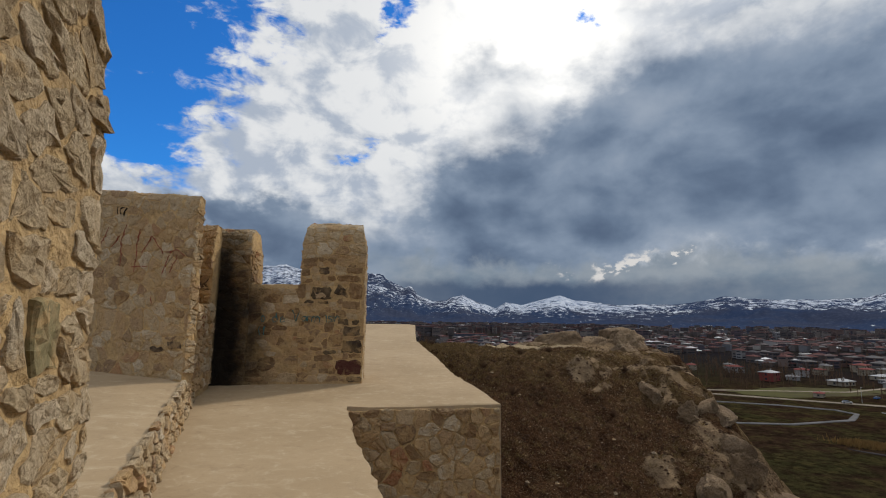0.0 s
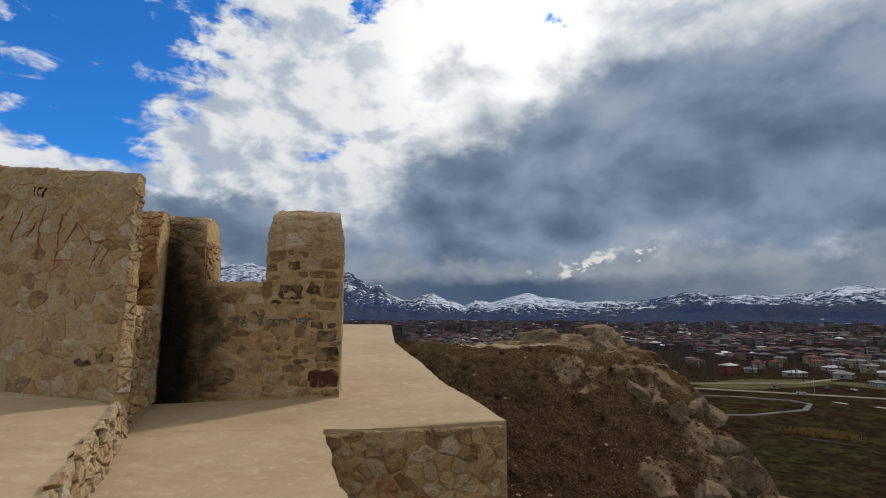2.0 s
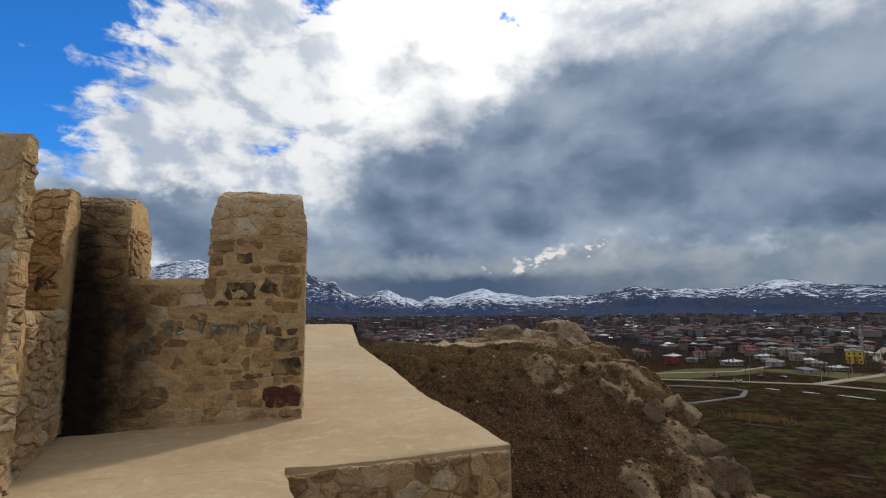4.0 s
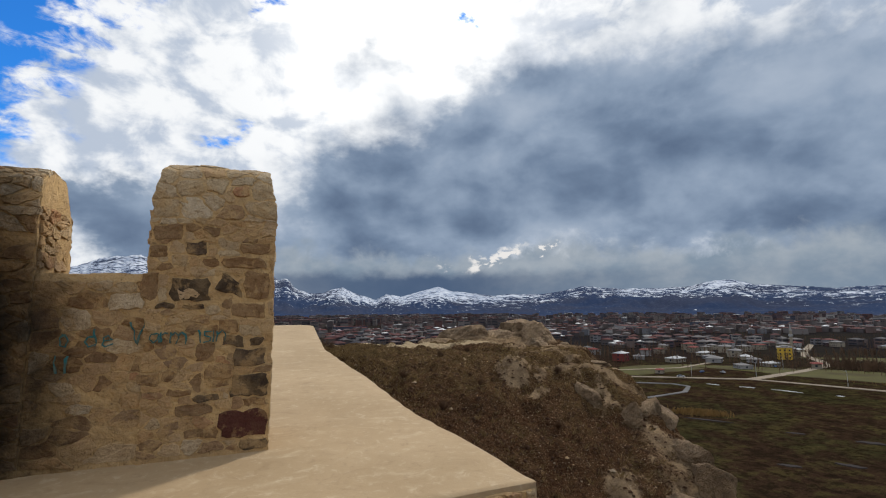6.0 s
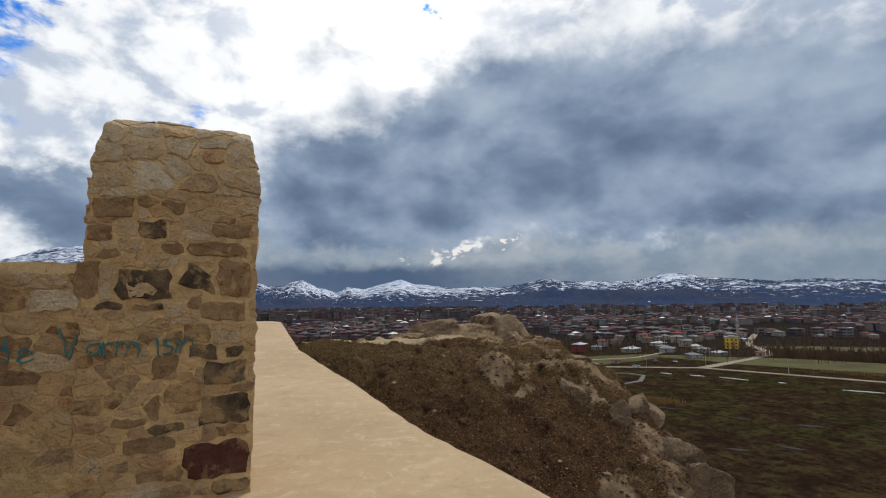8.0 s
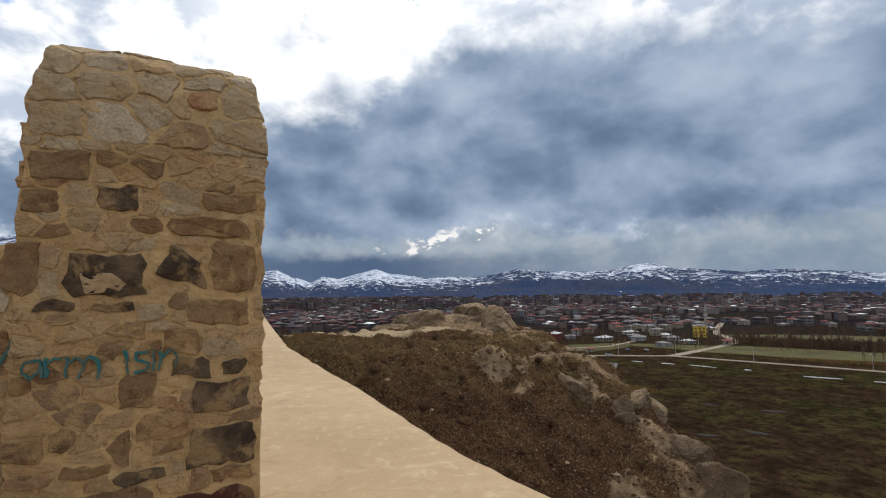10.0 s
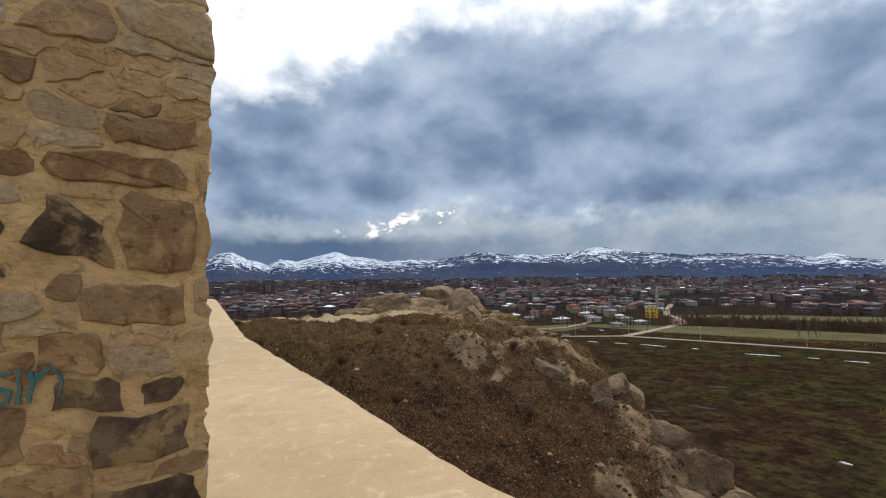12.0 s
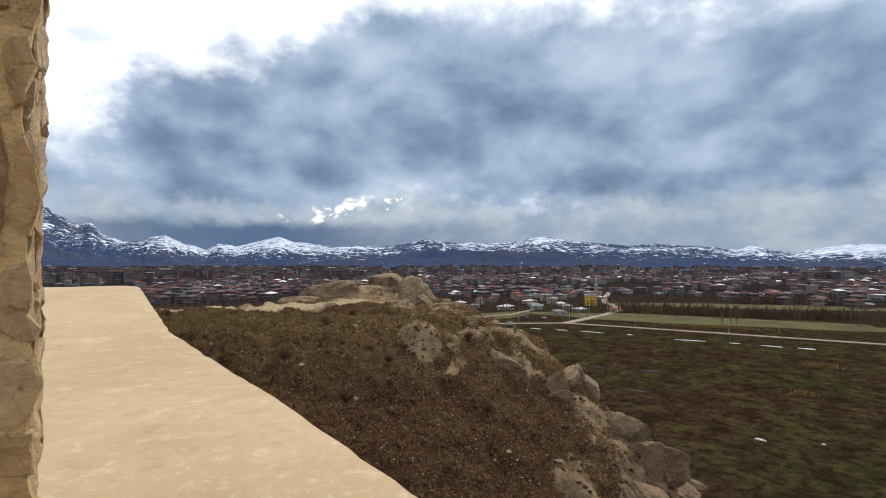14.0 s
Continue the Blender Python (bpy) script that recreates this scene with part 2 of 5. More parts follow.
def screed_build(n):
    p = place(n)
    big = n.noise(p, 0.55, 5, 0.6)
    smear = n.noise(n.scaled(p, (1.0, 1.7, 1.0)), 2.6, 8, 0.68, 0.9)
    fine = n.noise(p, 60.0, 5, 0.65)
    base = n.mix(n.ramp(big, 0.32, 0.68), (0.365, 0.262, 0.150), (0.43, 0.315, 0.188))
    base = n.mix(n.ramp(smear, 0.52, 0.72, 0.0, 0.6), base, (0.53, 0.42, 0.28))
    base = n.mix(n.ramp(smear, 0.47, 0.30, 0.0, 0.45), base, (0.285, 0.195, 0.112))
    scuff = n.noise(p, 8.0, 7, 0.72, 0.6)
    base = n.mix(n.ramp(scuff, 0.54, 0.68, 0.0, 0.30), base, (0.62, 0.52, 0.38))
    base = n.mix(n.ramp(scuff, 0.44, 0.32, 0.0, 0.35), base, (0.25, 0.17, 0.10))
    base = n.mix(n.ramp(fine, 0.45, 0.8, 0.0, 0.25), base, (0.30, 0.22, 0.13))
    return base, 0.88, n.math("ADD", n.math("MULTIPLY", smear, 1.0), n.math("MULTIPLY", fine, 0.35)), {"strength": 0.35, "distance": 0.02}


mat_screed = material("earth_screed", screed_build)


def ground_build(n):
    p = place(n)
    x, y, z = n.parts(p)
    attr = n.attribute("cover").outputs["Color"]
    split = n.add("ShaderNodeSeparateColor")
    n.put(split.inputs[0], attr)
    path, rock, grass = split.outputs
    grit = n.noise(p, 14.0, 8, 0.7)
    clod = n.noise(p, 2.6, 6, 0.65)
    peb = n.noise(p, 34.0, 3, 0.5)
    heath = n.noise(p, 0.95, 7, 0.66, 0.4)
    moss = n.noise(p, 5.5, 7, 0.70, 0.3)
    soil = n.mix(n.ramp(grit, 0.35, 0.7), (0.024, 0.0115, 0.0064), (0.100, 0.052, 0.027))
    soil = n.mix(n.ramp(clod, 0.48, 0.7, 0.0, 0.7), soil, (0.050, 0.030, 0.017))
    soil = n.mix(n.math("MULTIPLY", n.ramp(heath, 0.50, 0.66), n.ramp(moss, 0.40, 0.62, 0.05, 0.8)), soil, n.mix(grit, (0.060, 0.041, 0.017), (0.135, 0.092, 0.042)))
    soil = n.mix(n.ramp(moss, 0.46, 0.34, 0.0, 0.7), soil, (0.019, 0.0105, 0.0062))
    soil = n.mix(n.math("MULTIPLY", grass, n.ramp(moss, 0.36, 0.6, 0.15, 1.0)), soil, n.mix(grit, (0.080, 0.055, 0.021), (0.170, 0.115, 0.052)))
    soil = n.mix(n.ramp(peb, 0.62, 0.67, 0.0, 0.75), soil, (0.30, 0.23, 0.15))
    soil = n.mix(n.ramp(n.noise(p, 90.0, 4, 0.6), 0.60, 0.67, 0.0, 0.65), soil, (0.22, 0.16, 0.09))
    stone = n.mix(n.ramp(clod, 0.35, 0.65), (0.31, 0.22, 0.132), (0.175, 0.120, 0.074))
    stone = n.mix(n.ramp(grit, 0.48, 0.75, 0.0, 0.5), stone, (0.085, 0.058, 0.037))
    soil = n.mix(n.ramp(n.math("ADD", rock, n.math("MULTIPLY", n.math("SUBTRACT", grit, 0.5), 1.6)), 0.45, 1.0), soil, stone)
    worn = n.mix(grit, (0.42, 0.33, 0.21), (0.33, 0.25, 0.155))
    soil = n.mix(n.ramp(n.math("ADD", path, n.math("MULTIPLY", n.math("SUBTRACT", grit, 0.5), 1.0)), 0.4, 0.65), soil, worn)
    # the marshy plain below
    wide = n.noise(p, 0.018, 6, 0.65, 0.6)
    tuft = n.noise(n.scaled(p, (1.0, 1.0, 1.0)), 0.12, 6, 0.68)
    tiny = n.noise(p, 0.38, 7, 0.72)
    plain = n.mix(n.ramp(n.math("ADD", wide, n.math("MULTIPLY", n.math("SUBTRACT", tuft, 0.5), 0.5)), 0.44, 0.62), (0.035, 0.0205, 0.013), (0.030, 0.028, 0.012))
    plain = n.mix(n.ramp(tuft, 0.47, 0.70), plain, (0.056, 0.044, 0.018))
    plain = n.mix(n.ramp(tuft, 0.50, 0.32, 0.0, 0.75), plain, (0.013, 0.009, 0.006))
    plain = n.mix(n.ramp(tiny, 0.50, 0.58, 0.0, 0.75), plain, (0.013, 0.0095, 0.006))
    plain = n.mix(n.ramp(tiny, 0.42, 0.34, 0.0, 0.7), plain, (0.070, 0.056, 0.025))
    far = n.ramp(n.math("SQRT", n.math("ADD", n.math("MULTIPLY", x, x), n.math("MULTIPLY", y, y))), 330.0, 620.0)
    town = n.mix(n.ramp(n.noise(p, 0.009, 6, 0.7), 0.4, 0.65), (0.018, 0.016, 0.019), (0.024, 0.021, 0.017))
    plain = n.mix(far, plain, town)
    colour = n.mix(n.ramp(z, -34.0, -26.0), plain, soil)
    swell = n.math("MULTIPLY", n.ramp(z, -30.0, -34.0), n.math("ADD", n.math("MULTIPLY", tiny, 9.0), n.math("MULTIPLY", tuft, 40.0)))
    return colour, 0.97, n.math("ADD", swell, n.math("ADD", n.math("MULTIPLY", grit, 1.5), n.math("ADD", n.math("MULTIPLY", moss, 1.6), n.math("MULTIPLY", clod, 2.0)))), {"strength": 0.9, "distance": 0.06, "spec": 0.0}


mat_ground = material("hill_and_plain", ground_build)


def rock_build(n):
    p = place(n)
    big = n.noise(p, 0.9, 6, 0.6, 0.4)
    mid = n.noise(p, 5.0, 7, 0.68)
    fine = n.noise(p, 40.0, 5, 0.65)
    base = n.mix(n.ramp(big, 0.35, 0.65), (0.42, 0.290, 0.170), (0.265, 0.178, 0.104))
    base = n.mix(n.ramp(mid, 0.48, 0.7, 0.0, 0.65), base, (0.17, 0.120, 0.076))
    base = n.mix(n.ramp(n.noise(p, 1.9, 6, 0.65, 0.5), 0.57, 0.66, 0.0, 0.5), base, n.mix(fine, (0.05, 0.036, 0.018), (0.085, 0.066, 0.030)))
    base = n.mix(n.ramp(fine, 0.5, 0.8, 0.0, 0.35), base, (0.36, 0.27, 0.175))
    return base, 0.93, n.math("ADD", n.math("MULTIPLY", n.math("ADD", mid, n.math("MULTIPLY", n.noise(p, 2.2, 8, 0.7, 0.8), 1.6)), 2.2), n.math("MULTIPLY", fine, 0.5)), {"strength": 1.0, "distance": 0.14}


mat_rock = material("limestone_rock", rock_build)


def plain_material(name, colour, dark=None, scale=1.0, rough=0.9, spec=0.05):
    dark = dark or tuple(c * 0.6 for c in colour)

    def build(n):
        p = place(n)
        a, b = n.noise(p, scale, 5, 0.6), n.noise(p, scale * 9, 4, 0.6)
        base = n.mix(n.ramp(a, 0.35, 0.68), colour, dark)
        base = n.mix(n.ramp(b, 0.45, 0.8, 0.0, 0.4), base, dark)
        return base, rough, b, {"strength": 0.2, "spec": spec}

    return material(name, build)


def island_material(name, palette, rough=0.85):
    def build(n):
        value = n.add("ShaderNodeNewGeometry").outputs["Random Per Island"]
        base = stops(n, value, *palette)
        dirt = n.noise(place(n), 0.4, 4, 0.6)
        return n.mix(n.ramp(dirt, 0.4, 0.75, 0.0, 0.4), base, n.mix(1.0, base, (0.6, 0.58, 0.55), "MULTIPLY")), rough, None, {"spec": 0.03}

    return material(name, build)


def snow_build(n):
    p = place(n)
    patch = n.noise(p, 0.0022, 6, 0.6)
    drift = n.noise(n.scaled(p, (1.0, 1.0, 2.4)), 0.0095, 8, 0.60, 1.6)
    streak = n.noise(n.scaled(p, (1.0, 1.0, 4.0)), 0.034, 6, 0.62, 1.6)
    level = n.attribute("level").outputs["Fac"]
    amount = n.math("ADD", level, n.math("ADD", n.math("MULTIPLY", n.math("SUBTRACT", drift, 0.5), 1.5), n.math("MULTIPLY", n.math("SUBTRACT", streak, 0.5), 1.1)))
    snow = n.ramp(amount, 0.36, 0.54)
    # the blue haze of distance is mixed into the bare rock's colour
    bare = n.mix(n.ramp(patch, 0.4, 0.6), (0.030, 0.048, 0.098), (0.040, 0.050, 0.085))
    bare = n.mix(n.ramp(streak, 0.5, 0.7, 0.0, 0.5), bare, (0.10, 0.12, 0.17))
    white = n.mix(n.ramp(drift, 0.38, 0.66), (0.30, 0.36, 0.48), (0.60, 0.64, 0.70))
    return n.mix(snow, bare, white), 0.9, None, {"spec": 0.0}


mat_snow = material("hazy_snowy_mountain", snow_build)
mat_road = plain_material("pale_road", (0.29, 0.24, 0.185), (0.20, 0.165, 0.125), 0.15)
mat_asphalt = plain_material("grey_road", (0.15, 0.145, 0.145), (0.10, 0.10, 0.10), 0.15)
mat_water = material("still_water", lambda n: ((0.050, 0.044, 0.042), 1.0, n.noise(place(n), 1.5, 3, 0.5), {"spec": 0.0, "strength": 0.04}))
mat_foam = plain_material("white_scrap", (0.75, 0.75, 0.74), (0.55, 0.56, 0.57), 0.5)
mat_green = plain_material("spring_field", (0.074, 0.072, 0.021), (0.050, 0.040, 0.017), 0.05)
mat_ochre = plain_material("dry_reed", (0.27, 0.165, 0.062), (0.15, 0.095, 0.038), 0.5)
mat_bark = plain_material("bare_twigs", (0.15, 0.094, 0.060), (0.085, 0.056, 0.040), 0.05)
mat_yellow = plain_material("yellow_plaster", (0.62, 0.40, 0.06), (0.50, 0.32, 0.06), 0.2)
mat_red_plaster = plain_material("red_plaster", (0.20, 0.05, 0.045), (0.15, 0.045, 0.04), 0.2)
mat_cream = plain_material("cream_plaster", (0.30, 0.26, 0.20), (0.22, 0.19, 0.15), 0.2)
mat_grey_plaster = plain_material("grey_plaster", (0.30, 0.29, 0.28), (0.22, 0.21, 0.21), 0.2)
mat_white = plain_material("white_sheet_roof", (0.46, 0.46, 0.47), (0.30, 0.31, 0.32), 0.25, 0.7)
mat_grey_roof = plain_material("grey_sheet_roof", (0.17, 0.165, 0.17), (0.11, 0.108, 0.112), 0.25, 0.7)
mat_pink_roof = plain_material("red_tile_roof", (0.20, 0.06, 0.052), (0.14, 0.045, 0.04), 0.3)
mat_window = material("dark_window", lambda n: ((0.03, 0.035, 0.045), 0.15, None, {"spec": 0.6}))
mat_far_wall = island_material("far_walls", [(0.0, (0.14, 0.12, 0.11)), (0.3, (0.085, 0.072, 0.075)), (0.55, (0.20, 0.18, 0.17)), (0.75, (0.12, 0.065, 0.058)), (0.9, (0.07, 0.08, 0.11)), (1.0, (0.38, 0.36, 0.34))])
mat_far_roof = island_material("far_roofs", [(0.0, (0.085, 0.042, 0.042)), (0.3, (0.125, 0.052, 0.048)), (0.5, (0.06, 0.058, 0.065)), (0.72, (0.15, 0.14, 0.14)), (0.93, (0.10, 0.042, 0.042)), (0.955, (0.62, 0.62, 0.62)), (1.0, (0.72, 0.72, 0.72))], 0.8)
mat_teal = plain_material("teal_spray", (0.03, 0.16, 0.18), (0.10, 0.14, 0.12), 14.0)
mat_red_spray = plain_material("red_spray", (0.27, 0.075, 0.05), (0.30, 0.14, 0.085), 9.0)
mat_black_spray = plain_material("black_spray", (0.015, 0.014, 0.014), (0.03, 0.027, 0.025), 6.0)
mat_straw = plain_material("dry_grass", (0.24, 0.165, 0.078), (0.12, 0.080, 0.038), 3.0)
mat_pebble = stone_material("pale_pebble", [(0.0, (0.30, 0.24, 0.17)), (1.0, (0.22, 0.17, 0.12))])

# ---------- helpers for meshes ----------


def mesh_of(name, verts, faces, smooth=False):
    me = bpy.data.meshes.new(name)
    me.from_pydata([tuple(v) for v in verts], [], [tuple(f) for f in faces])
    if smooth:
        me.polygons.foreach_set("use_smooth", [True] * len(me.polygons))
    me.update()
    return me


def from_bm(name, bm):
    me = bpy.data.meshes.new(name)
    bm.normal_update()
    bm.to_mesh(me)
    bm.free()
    return me


def part(name, data, mat, parent=None, label="", kind=""):
    """Links a mesh or bmesh as one object, under a thing or under a part."""
    me = data if isinstance(data, bpy.types.Mesh) else from_bm(name, data)
    if not me.materials:
        me.materials.append(mat)
    ob = new(name, me)
    if parent:
        ob.parent = parent
    return tagged(ob, label=label, kind=kind)


def floor_z(y):
    """Height of the sloping walkway."""
    return float(np.interp(y, (-30, 7.5, 8.8, 21.4, 24.5, 60), (-1.81, -0.125, 0.0, 0.86, 0.95, 1.0)))


def wob(x, y, z, size, seed=0.0):
    return noise.fractal(Vector((x / size + seed, y / size - seed, z / size + 2 * seed)), 0.9, 2.0, 4)


def strip(name, mat, rows, cols, at, skirt=None, kind="structure", label="", category=""):
    """A surface from at(i, j), with an optional skirt down from the last column (right) and first row."""
    verts = [at(i, j) for i in range(rows + 1) for j in range(cols + 1)]
    w = cols + 1
    faces = [(i * w + j, i * w + j + 1, (i + 1) * w + j + 1, (i + 1) * w + j) for i in range(rows) for j in range(cols)]
    if skirt:
        rim = [j for j in range(w)] + [i * w + cols for i in range(1, rows + 1)]
        top, below = [], []
        for k in rim:
            x, y, z = verts[k]
            top.append(len(verts))
            below.append(len(verts) + 1)
            verts += [(x, y, z), (x, y, z - skirt)]
        for a in range(len(rim) - 1):
            faces.append((top[a], below[a], below[a + 1], top[a + 1]))
    ob = part(name, mesh_of(name, verts, faces, True), mat)
    return tagged(ob, label, category, kind=kind)

# ---------- ground: hill, cliff and plain in one sheet ----------
PLAIN = -40.0


def smooth(a, b, v):
    t = min(1.0, max(0.0, (v - a) / (b - a)))
    return t * t * (3 - 2 * t)


def cliff_x(y):
    """Where the hill's eastern edge breaks off."""
    return float(np.interp(y, (-20, 10, 15, 18, 26, 36, 45), (11.0, 10.6, 10.4, 10.8, 12.5, 16.5, 16.0)))


def edge_x(y):
    """The walkway's outer edge."""
    return float(np.interp(y, (7.5, 10.06, 12.1, 15.8, 21.6, 26), (1.07, 0.29, -0.05, -0.83, -1.25, -1.6)))


def bands(x, y):
    """Broken ledges of bedrock that run along the hill's shoulder, and scattered knobs between them."""
    over = x - cliff_x(y) - 0.8 * wob(x, y, 1, 3.0)
    lane = over + 0.7 * wob(x, y, 8, 2.4)
    upper = math.exp(-(((lane + 4.3 - 0.10 * (y - 24)) / 0.8) ** 2)) * smooth(15.5, 19, y) * smooth(34, 29, y)
    lower = math.exp(-(((lane + 2.3) / 0.9) ** 2)) * smooth(30, 22, y)
    mid = 0.8 * math.exp(-(((lane + 3.6) / 0.6) ** 2)) * smooth(17.5, 14.5, y)
    broken = smooth(-0.25, 0.20, wob(x, y, 41, 1.6))
    knobs = 0.35 * smooth(0.34, 0.6, wob(x, y, 63, 1.3)) * smooth(-5.5, -3.0, over)
    return over, min(1.0, max(upper, lower, mid) * broken + knobs)


def crag(x, y):
    """How far bedrock breaks out of the slope, and the height of its split blocks."""
    over, k = bands(x, y)
    if k < 0.03:
        return 0.0, 0.0
    u, v = 0.8 * x + 0.6 * y, -0.6 * x + 0.8 * y
    # rounded blocks with worn tops, parted by cracks
    cell = noise.voronoi(Vector((u / 2.2 + 0.35 * wob(x, y, 2, 1.1), v / 1.2 + 0.3 * wob(x, y, 6, 1.1), 0.0)))[0]
    lump = 0.26 * smooth(0.0, 0.35, cell[1] - cell[0]) + 0.30 * (1 - cell[0]) + 0.20 * wob(x, y, 9, 0.9)
    return k, max(0.0, lump)


def hill(x, y):
    h = -0.25 + (0.5 * (y - 20) if y < 20 else -0.02 * (y - 20))
    h = h - 0.12 * smooth(17, 20, y) * smooth(23, 20, y)
    h -= 0.07 * (max(x, 0.5) - 3) * (1 - 0.6 * smooth(20, 27, y))
    if y < 11:
        h = max(h, -5.2 + 0.12 * y - 0.07 * (x - 3))
    h += 0.18 * wob(x, y, 0, 2.2) + 0.15 * wob(x, y, 3, 0.8) + 0.06 * wob(x, y, 7, 0.28)
    # hollows scuffed under the crest
    h -= 0.22 * smooth(0.15, 0.6, wob(x, y, 11, 3.0)) * smooth(15, 18, y)
    # swell towards the rock at the far end
    h += 0.25 * math.exp(-(((x - 11.5) / 4.0) ** 2) - ((y - 36) / 5.0) ** 2)
    over = x - cliff_x(y) - 0.8 * wob(x, y, 1, 3.0)
    k, lump = crag(x, y)
    h += smooth(0.0, 0.9, k) * (0.40 * lump - 0.03 + 0.05 * wob(x, y, 17, 0.5))
    if over > -1.5:
        k = over + 1.5
        h -= 0.5 * k * smooth(0, 2, k) + 0.75 * max(0.0, over) + 0.5 * abs(wob(x, y, 5, 1.3)) * smooth(0, 1.5, k)
    back = y - float(np.interp(x, (-6, 2, 5, 8, 11, 16), (29.5, 31.5, 32.8, 35.0, 38.5, 42.0))) - 0.8 * wob(x, 0, 2, 4.0)
    if back > 0:
        h -= 0.7 * back * smooth(0, 2.5, back)
    return h


def ground_at(x, y):
    h = hill(x, y)
    if y < -25:
        h -= 0.5 * (-25 - y)
    if x < -14:
        h = min(h, -3 - 0.6 * (-14 - x))
    if x < edge_x(max(y, 7.5)) + (0.15 if y > 12 else 0.4) and y < 24.5:
        h = min(h, floor_z(y) - 0.6)
    if x < -1.2 and y > 24:
        h = min(h, -0.15 - 0.03 * (y - 24))
    rough = PLAIN + 0.10 * wob(x, y, 0, 18.0) + (0.06 * wob(x, y, 4, 4.0) if abs(x) < 400 and abs(y) < 400 else 0.0)
    return max(h, min(rough, PLAIN + 0.18))


def axis(start, stop, step, far, grow):
    mid = list(np.arange(start, stop, step))
    out, s, v = [], step, stop
    while v < far:
        out.append(v)
        s *= grow
        v += s
    out.append(far)
    low, s, v = [], step, start - step
    while v > -far:
        low.append(v)
        s *= grow
        v -= s
    low.append(-far)
    return low[::-1] + mid + out


def build_ground():
    xs, ys = axis(-2.0, 14.0, 0.10, 4950, 1.09), axis(9.0, 38.0, 0.115, 4950, 1.09)
    verts, cover = [], []
    for y in ys:
        for x in xs:
            z = ground_at(x, y)
            verts.append((x, y, z))
            if z < -30:
                cover.append((0, 0, 0, 1))
                continue
            mid = float(np.interp(x, (-2, 0, 4, 8, 12), (28.3, 28.6, 29.3, 30.5, 31.5)))
            path = math.exp(-(((y - mid) / 1.6) ** 2)) * smooth(13, 9, x)
            path += 0.7 * math.exp(-(((x + 1.0) / 0.9) ** 2) - ((y - 26.0) / 1.8) ** 2)
            over = x - cliff_x(y)
            k, lump = crag(x, y)
            rock = smooth(0.12, 0.6, k) * (0.30 + 0.9 * smooth(0.05, 0.4, lump)) + 0.72 * smooth(-3.4, -1.7, over) * smooth(-0.30, 0.15, wob(x, y, 51, 1.3))
            rock = max(rock, 0.95 * math.exp(-(((x - 10.8) / 3.6) ** 4) - ((y - 34) / 4.5) ** 4))
            grass = 0.5 * smooth(17.5, 21, y) * smooth(28, 25, y) + 0.5 * smooth(27, 33, y) * smooth(11, 7, x) + 0.4 * smooth(-5, -2.5, over) * smooth(0.1, 0.4, wob(x, y, 21, 2.0))
            cover.append((min(1, path), max(0, min(1, rock)), min(1, grass + 0.25 * smooth(16, 19, y) * smooth(0.1, 0.5, wob(x, y, 31, 2.6))), 1))
    w = len(xs)
    faces = [(i * w + j, i * w + j + 1, (i + 1) * w + j + 1, (i + 1) * w + j) for i in range(len(ys) - 1) for j in range(w - 1)]
    me = mesh_of("ground", verts, faces, True)
    layer = me.color_attributes.new("cover", "FLOAT_COLOR", "POINT")
    layer.data.foreach_set("color", [c for row in cover for c in row])
    ob = part("ground", me, mat_ground)
    tagged(ob, "dark brown stony hillside above a wide green and brown marsh plain", "ground", kind="structure")


build_ground()

# ---------- mountains ----------
# azimuth and elevation of the crest, and the share of snow, along the horizon
RIDGE_AZ = (-180, -90, -60, -40, -26, -23.7, -21.6, -19.6, -18.5, -17, -14, -11, -9.2, -7.7, -7, -5.1, -4.3, -3.5, -2, -0.4, 1.7, 2.9, 4.6, 5.6, 6.7, 8.4, 10.8, 12.9, 14.4, 16.3, 19.2, 20.8, 25, 27.4, 29.5, 31.5, 36.5, 39.8, 42.4, 43.9, 46, 50, 52.3, 55.9, 58.6, 60.6, 62.6, 63.8, 65.4, 67.2, 69.3, 71.2, 76, 90, 110, 180)
RIDGE_EL = (1.5, 2.0, 2.2, 2.6, 3.6, 4.4, 5.3, 5.55, 5.6, 5.2, 5.2, 5.3, 4.95, 4.9, 4.2, 3.45, 3.5, 2.5, 1.95, 2.0, 2.62, 2.05, 1.45, 1.15, 1.8, 1.5, 2.15, 2.63, 2.1, 1.9, 1.5, 1.68, 1.63, 2.03, 2.5, 2.17, 2.04, 2.15, 2.7, 2.77, 2.17, 1.87, 1.66, 1.8, 1.5, 1.43, 1.1, 1.5, 1.0, 0.8, 1.15, 1.42, 1.5, 1.9, 2.0, 1.5)
SNOW_AZ = (-180, -24, -12, -7, 0, 2, 6, 9, 13, 17, 21, 26, 30, 34, 38, 43, 48, 53, 57, 60, 63.5, 66, 72, 80, 180)
SNOW = (0.4, 0.52, 0.50, 0.40, 0.38, 0.56, 0.46, 0.56, 0.66, 0.54, 0.46, 0.34, 0.38, 0.46, 0.44, 0.52, 0.40, 0.42, 0.42, 0.34, 0.60, 0.45, 0.85, 0.7, 0.4)


